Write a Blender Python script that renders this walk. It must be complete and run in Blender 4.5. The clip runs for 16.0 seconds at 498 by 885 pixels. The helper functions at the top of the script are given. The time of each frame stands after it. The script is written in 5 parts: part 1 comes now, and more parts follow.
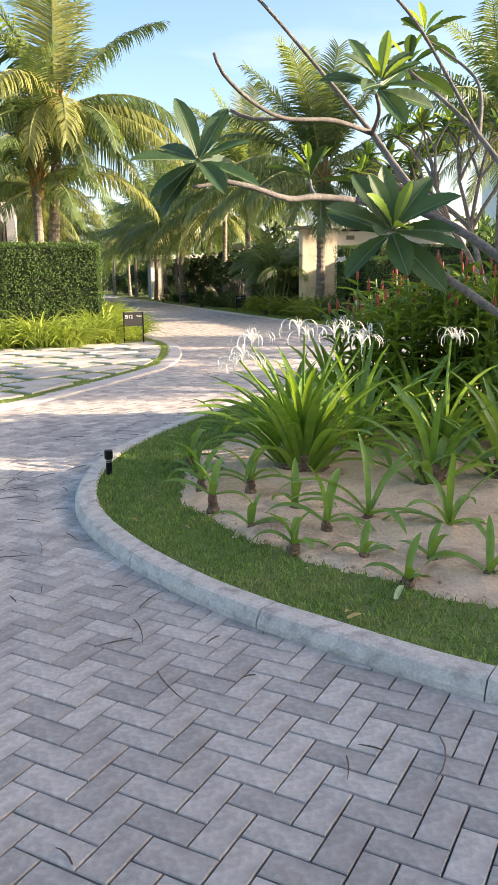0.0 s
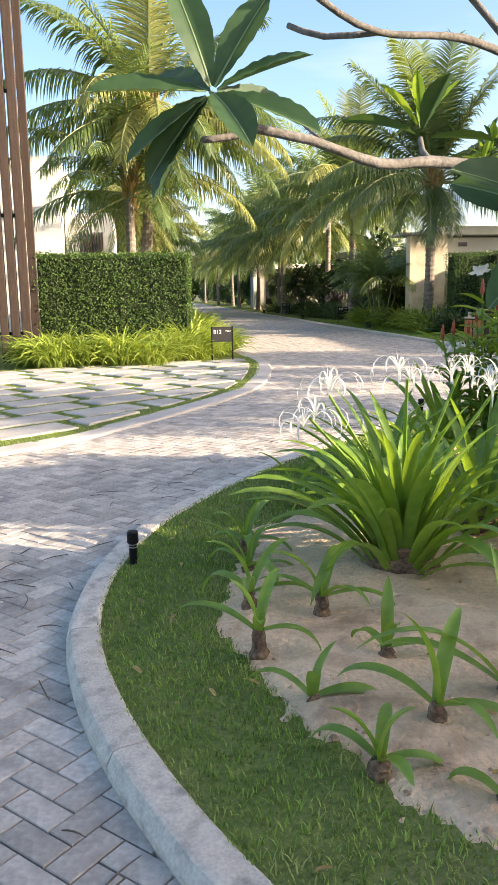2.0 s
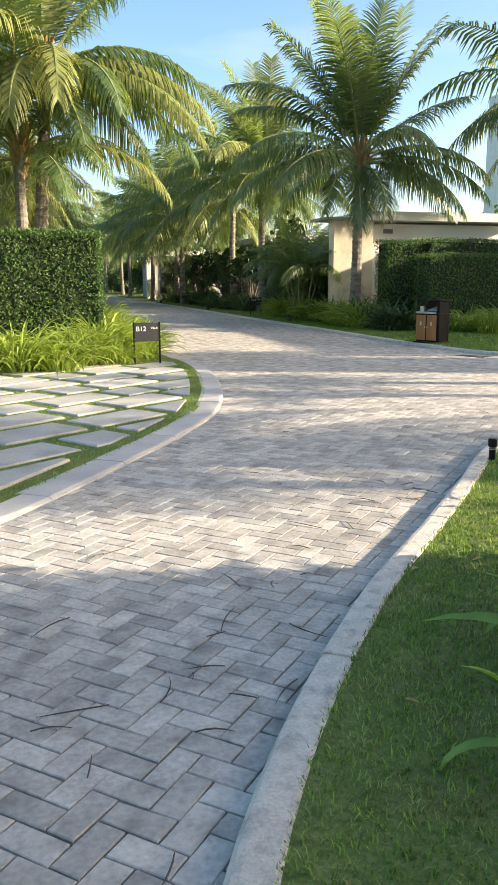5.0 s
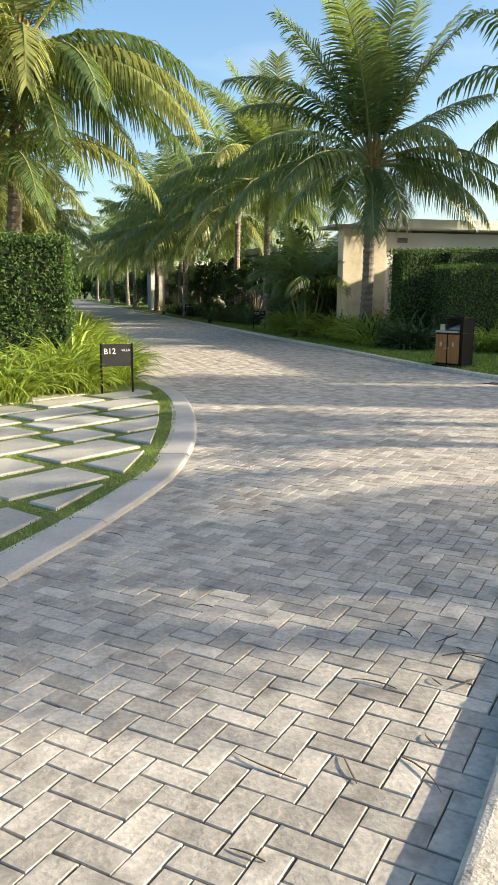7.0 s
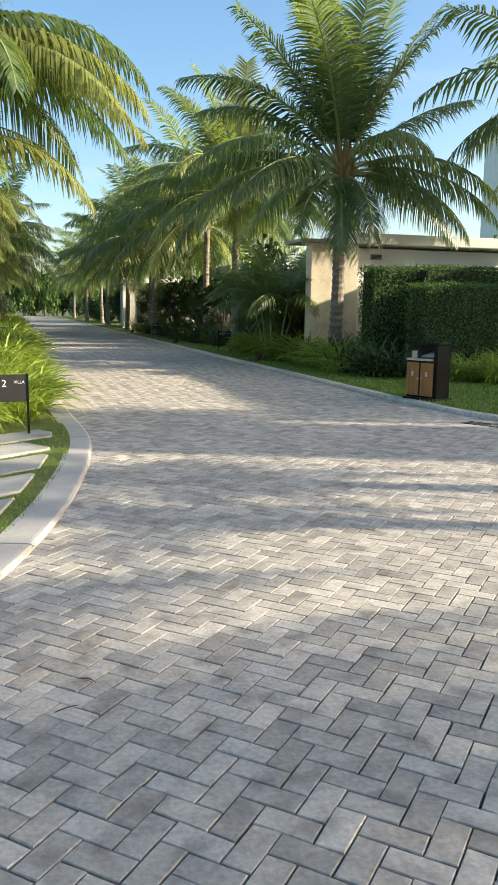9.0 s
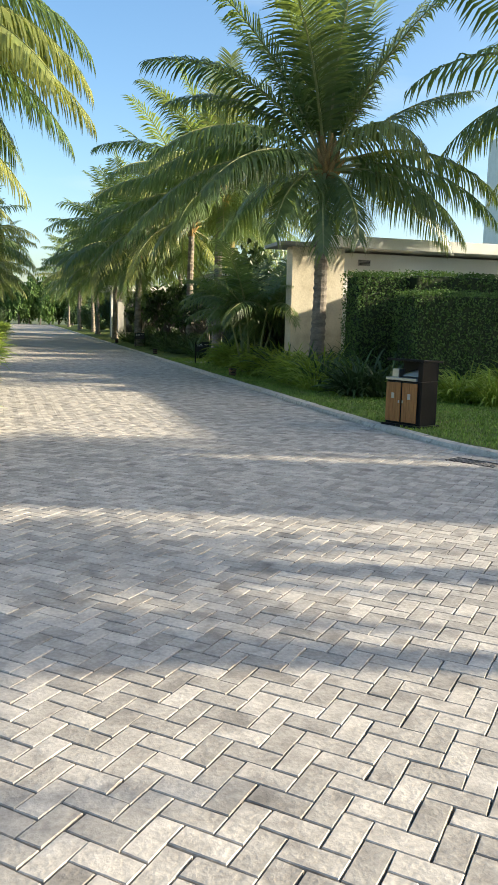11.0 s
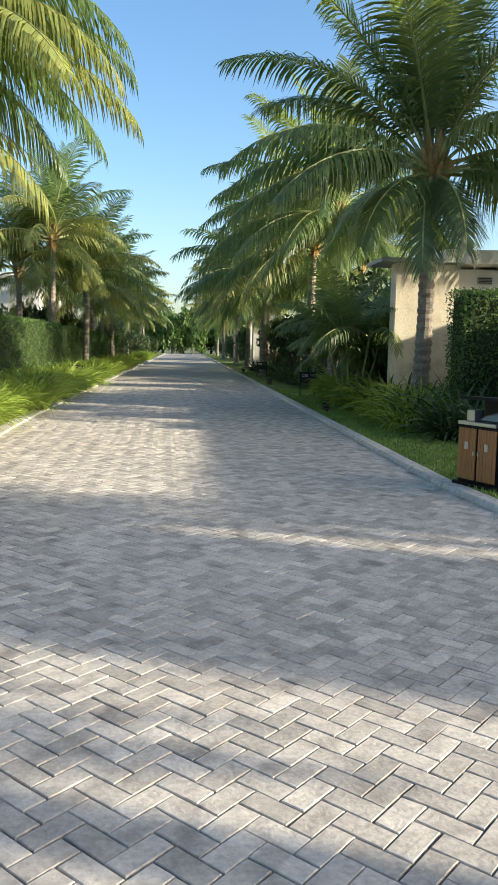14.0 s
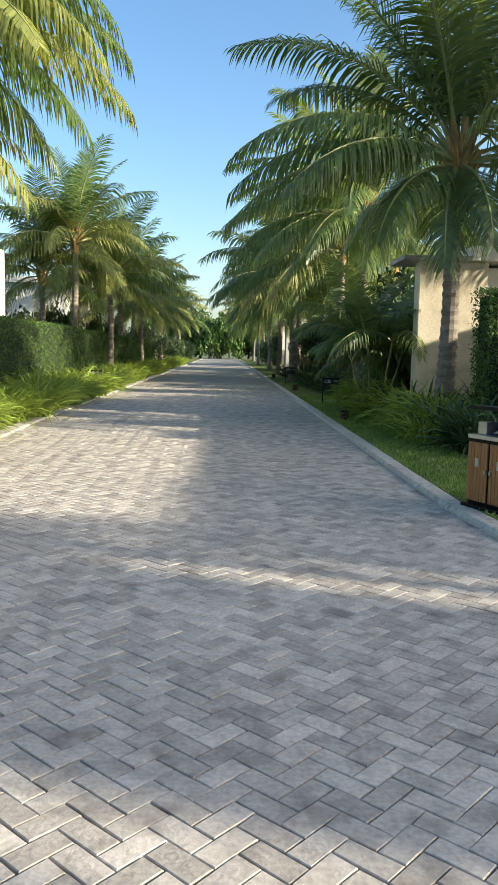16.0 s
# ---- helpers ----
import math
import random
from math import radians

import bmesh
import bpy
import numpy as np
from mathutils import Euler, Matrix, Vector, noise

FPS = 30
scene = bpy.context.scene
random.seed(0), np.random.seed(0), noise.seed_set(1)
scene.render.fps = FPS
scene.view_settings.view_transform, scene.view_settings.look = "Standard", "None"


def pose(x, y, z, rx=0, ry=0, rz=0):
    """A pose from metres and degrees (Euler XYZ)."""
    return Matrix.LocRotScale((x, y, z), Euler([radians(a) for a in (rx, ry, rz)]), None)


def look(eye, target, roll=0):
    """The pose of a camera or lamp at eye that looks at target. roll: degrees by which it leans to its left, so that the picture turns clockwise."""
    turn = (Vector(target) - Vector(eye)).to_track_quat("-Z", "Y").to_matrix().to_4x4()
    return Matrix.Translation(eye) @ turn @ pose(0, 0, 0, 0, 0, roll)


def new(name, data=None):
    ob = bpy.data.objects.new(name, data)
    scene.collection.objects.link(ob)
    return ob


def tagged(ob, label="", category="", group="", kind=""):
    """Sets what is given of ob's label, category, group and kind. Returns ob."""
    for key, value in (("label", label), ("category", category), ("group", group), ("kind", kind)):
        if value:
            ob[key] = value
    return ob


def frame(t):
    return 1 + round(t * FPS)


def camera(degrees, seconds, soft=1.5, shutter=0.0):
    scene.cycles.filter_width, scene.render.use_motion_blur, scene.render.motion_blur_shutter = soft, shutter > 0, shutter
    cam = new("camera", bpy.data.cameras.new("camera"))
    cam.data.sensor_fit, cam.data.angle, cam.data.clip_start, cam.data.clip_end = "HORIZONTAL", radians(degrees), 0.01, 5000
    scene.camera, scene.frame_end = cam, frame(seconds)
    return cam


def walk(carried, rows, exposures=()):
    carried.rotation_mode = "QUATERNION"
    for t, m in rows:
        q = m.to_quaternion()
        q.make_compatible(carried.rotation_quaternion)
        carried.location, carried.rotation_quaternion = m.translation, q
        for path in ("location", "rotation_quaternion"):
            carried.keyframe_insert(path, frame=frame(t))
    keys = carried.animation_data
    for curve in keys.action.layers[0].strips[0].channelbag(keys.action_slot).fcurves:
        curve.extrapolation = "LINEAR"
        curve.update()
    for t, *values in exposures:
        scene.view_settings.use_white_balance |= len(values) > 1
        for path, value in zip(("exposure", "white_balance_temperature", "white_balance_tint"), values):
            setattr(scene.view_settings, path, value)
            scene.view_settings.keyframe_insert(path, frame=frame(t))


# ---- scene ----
cam = camera(35.0, 16.0, soft=0.9)
METRES, EYE, TILT, LEAN, TURN = 16.3, 1.41, -0.24, 0.0, -15.1
ROWS = [
    (0.0, 0.0, 0.0, 0.0, -0.13, -11.26, 0.63),
    (0.5, 0.0139, 0.0246, -0.0003, 3.33, -10.42, -0.13),
    (1.0, 0.0264, 0.0448, 0.0013, 5.08, -12.07, -0.05),
    (1.5, 0.0162, 0.0725, 0.0022, 6.35, -10.99, 0.82),
    (2.0, 0.008, 0.1023, 0.0035, 7.38, -10.5, 0.86),
    (2.5, -0.0082, 0.1317, 0.0031, 6.5, -10.69, 0.09),
    (3.0, -0.0204, 0.161, 0.004, 5.15, -10.8, -0.87),
    (3.5, -0.038, 0.191, 0.0035, 5.05, -10.71, -1.28),
    (4.0, -0.0516, 0.2238, 0.0042, 4.48, -10.73, -1.09),
    (4.5, -0.0611, 0.2562, 0.0035, 2.42, -11.09, -0.4),
    (5.0, -0.0673, 0.2914, 0.0043, -0.9, -11.35, 0.16),
    (7.5, -0.0371, 0.468, 0.0086, 0.01, -10.29, -0.22),
    (8.0, -0.0281, 0.5031, 0.0093, -0.23, -9.91, -0.24),
    (8.5, -0.0147, 0.534, 0.0097, -0.65, -9.59, -0.3),
    (9.0, -0.0015, 0.5676, 0.01, -1.18, -9.29, -0.77),
    (9.5, 0.0122, 0.5996, 0.0104, -1.58, -9.51, -1.41),
    (12.0, 0.0787, 0.7558, 0.009, 0.84, -7.46, -1.29),
    (12.5, 0.0985, 0.7793, 0.0097, 2.58, -7.08, -1.21),
    (13.0, 0.1152, 0.808, 0.0101, 5.0, -7.07, -1.05),
    (13.5, 0.1328, 0.8296, 0.0106, 7.92, -6.94, -1.06),
    (14.0, 0.1398, 0.8546, 0.0107, 10.48, -6.73, -1.17),
    (14.5, 0.1493, 0.8787, 0.0102, 12.08, -6.33, -1.47),
    (15.0, 0.1576, 0.8996, 0.0099, 12.64, -6.11, -1.63),
    (15.5, 0.16, 0.917, 0.0105, 12.94, -6.14, -1.55),
    (16.0, 0.1643, 0.9238, 0.0098, 13.44, -6.4, -1.2),
]
walk(cam, [(t, pose(0, 0, EYE, TILT, LEAN, TURN) @ pose(METRES * x, METRES * y, METRES * z, 90 + pitch, roll, yaw)) for t, x, y, z, yaw, pitch, roll in ROWS],
     exposures=[(0.0, 1.8, 8700, 22), (3.5, 1.76, 8500, 16), (5.0, 1.6, 8300, 12), (7.5, 1.3, 8300, 9), (9.5, 1.35, 8000, 8), (16.0, 1.3, 7600, 9)])

# ---- daylight ----
SUN_AZ, SUN_EL = 110.0, 18.8
world = bpy.data.worlds.new("sky")
scene.world = world
world.use_nodes = True
wt = world.node_tree
bg = wt.nodes["Background"]
sky = wt.nodes.new("ShaderNodeTexSky")
sky.sky_type = "NISHITA"
sky.sun_disc = False
sky.sun_elevation, sky.sun_rotation = radians(SUN_EL), radians(SUN_AZ)
sky.air_density, sky.dust_density, sky.ozone_density = 0.85, 2.2, 2.5
rich = wt.nodes.new("ShaderNodeHueSaturation")
rich.inputs["Saturation"].default_value = 1.2
wt.links.new(sky.outputs[0], rich.inputs["Color"])
# thin high cloud
co = wt.nodes.new("ShaderNodeTexCoord")
mp = wt.nodes.new("ShaderNodeMapping")
mp.inputs["Scale"].default_value = (1.2, 2.6, 6.0)
wisp = wt.nodes.new("ShaderNodeTexNoise")
wisp.inputs["Scale"].default_value, wisp.inputs["Detail"].default_value = 2.2, 7
thin = wt.nodes.new("ShaderNodeMapRange")
thin.inputs["From Min"].default_value, thin.inputs["From Max"].default_value, thin.inputs["To Max"].default_value = 0.56, 0.85, 0.3
haze = wt.nodes.new("ShaderNodeMix")
haze.data_type = "RGBA"
haze.inputs["B"].default_value = (3.2, 3.5, 4.0, 1)
wt.links.new(co.outputs["Generated"], mp.inputs[0])
wt.links.new(mp.outputs[0], wisp.inputs["Vector"])
wt.links.new(wisp.outputs["Fac"], thin.inputs["Value"])
wt.links.new(thin.outputs[0], haze.inputs["Factor"])
wt.links.new(rich.outputs[0], haze.inputs["A"])
wt.links.new(haze.outputs["Result"], bg.inputs[0])
bg.inputs[1].default_value = 0.15
sun = new("sun", bpy.data.lights.new("sun", "SUN"))
sun.data.energy, sun.data.angle, sun.data.color = 4.0, radians(0.55), (1.0, 0.965, 0.885)
sun.matrix_world = look((math.sin(radians(SUN_AZ)) * math.cos(radians(SUN_EL)) * 60, math.cos(radians(SUN_AZ)) * math.cos(radians(SUN_EL)) * 60, math.sin(radians(SUN_EL)) * 60), (0, 0, 0))

# ---- materials ----
def material(name, c1, c2, rough=0.8, scale=6.0, fine=60.0, bump=0.3, metal=0.0, spec=0.4, translucent=0.0, island=0.0, obj=0.0, c3=None, stain=0.0, stain_scale=1.2, bump_d=0.01, stretch=None, tr_col=None):
    """A two-scale noise surface: c1 to c2 by noise, variation by island and by object, stains of c3."""
    m = bpy.data.materials.new(name)
    m.use_nodes = True
    t = m.node_tree
    n, ln = t.nodes, t.links
    bs = n["Principled BSDF"]
    out = n["Material Output"]
    tc = n.new("ShaderNodeTexCoord")
    src = tc.outputs["Object"]
    if stretch:
        mp = n.new("ShaderNodeMapping")
        mp.inputs["Scale"].default_value = stretch
        ln.new(src, mp.inputs[0])
        src = mp.outputs[0]
    a = n.new("ShaderNodeTexNoise")
    a.inputs["Scale"].default_value, a.inputs["Detail"].default_value = scale, 5
    b = n.new("ShaderNodeTexNoise")
    b.inputs["Scale"].default_value, b.inputs["Detail"].default_value = fine, 4
    ln.new(src, a.inputs["Vector"])
    ln.new(src, b.inputs["Vector"])
    add = n.new("ShaderNodeMath")
    add.operation = "ADD"
    ln.new(a.outputs["Fac"], add.inputs[0])
    ln.new(b.outputs["Fac"], add.inputs[1])
    half = n.new("ShaderNodeMapRange")
    half.inputs["From Min"].default_value, half.inputs["From Max"].default_value = 0.72, 1.28
    ln.new(add.outputs[0], half.inputs["Value"])
    mix = n.new("ShaderNodeMix")
    mix.data_type = "RGBA"
    mix.inputs["A"].default_value, mix.inputs["B"].default_value = (*c1, 1), (*c2, 1)
    ln.new(half.outputs[0], mix.inputs["Factor"])
    col = mix.outputs["Result"]
    if c3:
        st = n.new("ShaderNodeTexNoise")
        st.inputs["Scale"].default_value, st.inputs["Detail"].default_value = stain_scale, 6
        ln.new(src, st.inputs["Vector"])
        mr = n.new("ShaderNodeMapRange")
        mr.inputs["From Min"].default_value, mr.inputs["From Max"].default_value = 0.52, 0.72
        mr.inputs["To Max"].default_value = stain
        ln.new(st.outputs["Fac"], mr.inputs["Value"])
        mx = n.new("ShaderNodeMix")
        mx.data_type = "RGBA"
        mx.inputs["B"].default_value = (*c3, 1)
        ln.new(mr.outputs[0], mx.inputs["Factor"])
        ln.new(col, mx.inputs["A"])
        col = mx.outputs["Result"]
    for amount, node, sock in ((island, "ShaderNodeNewGeometry", "Random Per Island"), (obj, "ShaderNodeObjectInfo", "Random")):
        if amount:
            r = n.new(node)
            mr = n.new("ShaderNodeMapRange")
            mr.inputs["To Min"].default_value, mr.inputs["To Max"].default_value = 1 - amount, 1 + amount
            ln.new(r.outputs[sock], mr.inputs["Value"])
            hs = n.new("ShaderNodeHueSaturation")
            ln.new(mr.outputs[0], hs.inputs["Value"])
            ln.new(col, hs.inputs["Color"])
            col = hs.outputs["Color"]
    ln.new(col, bs.inputs["Base Color"])
    bs.inputs["Roughness"].default_value = rough
    bs.inputs["Metallic"].default_value = metal
    bs.inputs["Specular IOR Level"].default_value = spec
    if bump:
        bp = n.new("ShaderNodeBump")
        bp.inputs["Strength"].default_value, bp.inputs["Distance"].default_value = bump, bump_d
        ln.new(add.outputs[0], bp.inputs["Height"])
        ln.new(bp.outputs[0], bs.inputs["Normal"])
    if translucent:
        tr = n.new("ShaderNodeBsdfTranslucent")
        if tr_col:
            gm = n.new("ShaderNodeMix")
            gm.data_type = "RGBA"
            gm.inputs["Factor"].default_value = 0.7
            gm.inputs["B"].default_value = (*tr_col, 1)
            ln.new(col, gm.inputs["A"])
            ln.new(gm.outputs["Result"], tr.inputs["Color"])
        else:
            ln.new(col, tr.inputs["Color"])
        ms = n.new("ShaderNodeMixShader")
        ms.inputs[0].default_value = translucent
        ln.new(bs.outputs[0], ms.inputs[1])
        ln.new(tr.outputs[0], ms.inputs[2])
        ln.new(ms.outputs[0], out.inputs["Surface"])
    return m


M_PAVER = material("paver_concrete", (0.295, 0.265, 0.227), (0.48, 0.435, 0.375), 0.8, 9.0, 45.0, 0.7, island=0.23, obj=0.21, c3=(0.17, 0.15, 0.13), stain=0.75, stain_scale=5.5, bump_d=0.005)
M_SAND = material("joint_sand", (0.06, 0.055, 0.05), (0.15, 0.135, 0.115), 0.95, 5.0, 120.0, 0.5)
M_ROADFAR = material("paving_far", (0.34, 0.305, 0.26), (0.46, 0.415, 0.355), 0.8, 1.5, 9.0, 0.2, c3=(0.22, 0.215, 0.2), stain=0.5, stain_scale=0.6)
M_KERB = material("kerb_concrete", (0.47, 0.415, 0.345), (0.68, 0.61, 0.515), 0.9, 14.0, 90.0, 0.8, obj=0.09, c3=(0.22, 0.19, 0.16), stain=0.7, stain_scale=12.0, bump_d=0.008)
M_APRON = material("apron_concrete", (0.4, 0.378, 0.34), (0.53, 0.5, 0.455), 0.85, 2.5, 70.0, 0.35, obj=0.07, c3=(0.3, 0.29, 0.27), stain=0.5, stain_scale=2.0, bump_d=0.004)
M_SLAB = material("slab_stone", (0.36, 0.345, 0.3), (0.5, 0.475, 0.42), 0.85, 2.0, 50.0, 0.3, obj=0.08, c3=(0.25, 0.24, 0.22), stain=0.7, stain_scale=2.2, bump_d=0.005)
M_LAWN = material("lawn_turf", (0.1, 0.15, 0.04), (0.2, 0.23, 0.075), 0.95, 3.0, 55.0, 0.8, spec=0.1, c3=(0.26, 0.2, 0.1), stain=0.5, stain_scale=1.7, bump_d=0.02)
M_BLADE = material("grass_blade", (0.135, 0.24, 0.042), (0.275, 0.385, 0.085), 0.7, 2.0, 12.0, 0.0, spec=0.2, translucent=0.3, island=0.4, c3=(0.36, 0.31, 0.15), stain=0.5, stain_scale=4.0)
M_GROUND = material("far_ground", (0.06, 0.09, 0.03), (0.11, 0.13, 0.05), 0.95, 0.3, 5.0, 0.3)
M_SOIL = material("sandy_soil", (0.6, 0.41, 0.265), (0.76, 0.54, 0.36), 0.95, 3.0, 40.0, 0.9, c3=(0.3, 0.19, 0.115), stain=0.85, stain_scale=4.0, bump_d=0.03)
M_CLOD = material("soil_clod", (0.28, 0.18, 0.11), (0.45, 0.31, 0.2), 0.95, 9.0, 60.0, 0.6, island=0.3)
M_FROND = material("palm_leaflet", (0.045, 0.095, 0.035), (0.135, 0.195, 0.07), 0.36, 0.8, 7.0, 0.0, spec=0.5, translucent=0.36, island=0.22, obj=0.25, tr_col=(0.32, 0.42, 0.07))
M_FRONDY = material("palm_leaflet_yellowing", (0.17, 0.21, 0.06), (0.3, 0.31, 0.1), 0.45, 0.8, 7.0, 0.0, spec=0.5, translucent=0.4, island=0.22, obj=0.25, tr_col=(0.4, 0.44, 0.09))
M_RACHIS = material("palm_rachis", (0.16, 0.19, 0.06), (0.25, 0.26, 0.1), 0.55, 2.0, 20.0, 0.2)
M_TRUNK = material("palm_bark", (0.15, 0.125, 0.1), (0.33, 0.285, 0.235), 0.9, 3.0, 40.0, 0.7, c3=(0.1, 0.08, 0.06), stain=0.6, stain_scale=5.0, stretch=(1, 1, 3), bump_d=0.02)
M_FIBRE = material("palm_fibre", (0.2, 0.12, 0.05), (0.42, 0.27, 0.1), 0.9, 5.0, 60.0, 0.6, island=0.25)
M_HEDGE = material("hedge_leaf", (0.05, 0.105, 0.03), (0.115, 0.19, 0.055), 0.55, 1.5, 10.0, 0.0, spec=0.25, translucent=0.26, island=0.45, tr_col=(0.14, 0.27, 0.05))
# near-black core colour: the shade between hedge leaves is painted in
M_HEDGECORE = material("hedge_inner_shade", (0.012, 0.022, 0.008), (0.03, 0.045, 0.015), 0.95, 4.0, 30.0, 0.6)
M_GRASSY = material("strap_grass", (0.17, 0.28, 0.05), (0.36, 0.45, 0.09), 0.5, 1.5, 10.0, 0.0, spec=0.35, translucent=0.35, island=0.3, obj=0.2, tr_col=(0.42, 0.48, 0.05))
M_DARKLEAF = material("shade_leaf", (0.035, 0.075, 0.025), (0.085, 0.14, 0.045), 0.45, 1.5, 10.0, 0.0, spec=0.45, translucent=0.2, island=0.4, obj=0.2)
M_LILY = material("lily_leaf", (0.09, 0.19, 0.03), (0.22, 0.36, 0.065), 0.38, 2.0, 14.0, 0.0, spec=0.5, translucent=0.35, island=0.3, obj=0.1, tr_col=(0.36, 0.55, 0.04))
M_LILYBASE = material("lily_dry_base", (0.07, 0.035, 0.025), (0.26, 0.17, 0.1), 0.9, 14.0, 60.0, 0.6, island=0.3)
M_PETAL = material("white_petal", (0.78, 0.78, 0.7), (0.86, 0.86, 0.8), 0.5, 5.0, 30.0, 0.0, translucent=0.4)
M_PLUM = material("plumeria_leaf", (0.022, 0.062, 0.024), (0.045, 0.1, 0.036), 0.5, 3.0, 16.0, 0.12, spec=0.35, translucent=0.17, island=0.12, obj=0.25, bump_d=0.004, tr_col=(0.2, 0.36, 0.04))
M_PLUMY = material("plumeria_young_leaf", (0.14, 0.27, 0.03), (0.24, 0.38, 0.05), 0.4, 3.0, 16.0, 0.0, translucent=0.4, obj=0.2, tr_col=(0.45, 0.6, 0.05))
M_RIB = material("leaf_midrib", (0.13, 0.2, 0.08), (0.2, 0.27, 0.12), 0.5, 3.0, 20.0, 0.0)
M_BARK = material("grey_bark", (0.085, 0.078, 0.066), (0.21, 0.195, 0.172), 0.9, 10.0, 70.0, 0.6, c3=(0.09, 0.075, 0.06), stain=0.6, stain_scale=12.0, bump_d=0.008)
M_COSTUS = material("spiral_ginger_leaf", (0.06, 0.14, 0.02), (0.15, 0.26, 0.035), 0.42, 2.0, 14.0, 0.0, translucent=0.35, island=0.35, tr_col=(0.4, 0.52, 0.04))
M_RED = material("red_bract", (0.26, 0.035, 0.02), (0.4, 0.07, 0.03), 0.45, 20.0, 60.0, 0.2)
M_BLACK = material("black_metal", (0.006, 0.006, 0.007), (0.012, 0.012, 0.013), 0.35, 4.0, 60.0, 0.1, spec=0.15)
M_DARKPANEL = material("dark_panel", (0.014, 0.014, 0.015), (0.026, 0.025, 0.024), 0.7, 4.0, 60.0, 0.1)
M_WHITE = material("white_lettering", (0.75, 0.74, 0.7), (0.82, 0.81, 0.78), 0.6, 8.0, 60.0, 0.0)
M_BINWOOD = material("bin_slat_wood", (0.3, 0.115, 0.035), (0.46, 0.2, 0.065), 0.6, 4.0, 30.0, 0.25, stretch=(14, 14, 1), obj=0.1)
M_STEEL = material("brushed_steel", (0.42, 0.42, 0.42), (0.56, 0.56, 0.56), 0.35, 6.0, 80.0, 0.1, metal=0.9)
M_TIMBER = material("dark_timber", (0.03, 0.019, 0.014), (0.065, 0.04, 0.028), 0.7, 3.0, 30.0, 0.3, stretch=(8, 8, 0.6), obj=0.12)
M_RENDER = material("white_render", (0.68, 0.665, 0.62), (0.8, 0.785, 0.74), 0.9, 1.0, 40.0, 0.2, c3=(0.52, 0.5, 0.45), stain=0.3, stain_scale=0.8)
M_CREAM = material("cream_stone", (0.6, 0.52, 0.38), (0.78, 0.69, 0.53), 0.9, 1.8, 22.0, 0.6, c3=(0.36, 0.27, 0.15), stain=0.5, stain_scale=2.4)
M_GREYWALL = material("grey_wall", (0.3, 0.295, 0.28), (0.42, 0.41, 0.39), 0.9, 1.0, 30.0, 0.2)
M_GLASS = material("dark_window", (0.02, 0.025, 0.03), (0.035, 0.04, 0.045), 0.08, 1.0, 5.0, 0.0, spec=0.6)
M_TWIG = material("dry_twig", (0.06, 0.045, 0.035), (0.16, 0.12, 0.09), 0.9, 12.0, 60.0, 0.2, obj=0.2)
M_DEADLEAF = material("fallen_leaf", (0.3, 0.2, 0.07), (0.5, 0.38, 0.14), 0.8, 12.0, 60.0, 0.0, obj=0.35, translucent=0.2)
M_PALELEAF = material("fallen_pale_leaf", (0.36, 0.45, 0.2), (0.5, 0.58, 0.3), 0.6, 12.0, 60.0, 0.0, translucent=0.2)
M_LAMPWOOD = material("lamp_wood", (0.06, 0.035, 0.022), (0.12, 0.07, 0.04), 0.7, 10.0, 60.0, 0.3)


# ---- helpers for meshes ----
def mesh(name, verts, faces, mats, index=None, smooth=False):
    me = bpy.data.meshes.new(name)
    me.from_pydata([tuple(v) for v in verts], [], faces)
    for m in (mats if isinstance(mats, (list, tuple)) else [mats]):
        me.materials.append(m)
    if index is not None:
        me.polygons.foreach_set("material_index", index)
    if smooth:
        me.polygons.foreach_set("use_smooth", [True] * len(me.polygons))
    me.update()
    return me


def from_bm(name, bm, mats, smooth=False):
    me = bpy.data.meshes.new(name)
    bm.to_mesh(me)
    bm.free()
    for m in (mats if isinstance(mats, (list, tuple)) else [mats]):
        me.materials.append(m)
    if smooth:
        me.polygons.foreach_set("use_smooth", [True] * len(me.polygons))
    return me


def put(name, me, parent=None, m=None, label=""):
    ob = new(name, me)
    if parent:
        ob.parent = parent
    if m is not None:
        ob.matrix_basis = m
    if label:
        ob["label"] = label
    return ob


def box_bm(bm, lo, hi, bevel=0.0):
    lo, hi = Vector(lo), Vector(hi)
    r = bmesh.ops.create_cube(bm, size=1.0, matrix=Matrix.Translation((lo + hi) / 2) @ Matrix.Diagonal((*(hi - lo), 1)))
    if bevel:
        es = list({e for v in r["verts"] for e in v.link_edges})
        bmesh.ops.bevel(bm, geom=es, offset=bevel, segments=2, affect="EDGES", profile=0.6)


def box(name, lo, hi, mat, parent=None, bevel=0.0, label=""):
    bm = bmesh.new()
    box_bm(bm, lo, hi, bevel)
    return put(name, from_bm(name, bm, mat), parent, label=label)


def empty(name, m=None, **tags):
    ob = new(name)
    ob.empty_display_size = 0.1
    if m is not None:
        ob.matrix_basis = m
    return tagged(ob, **tags)


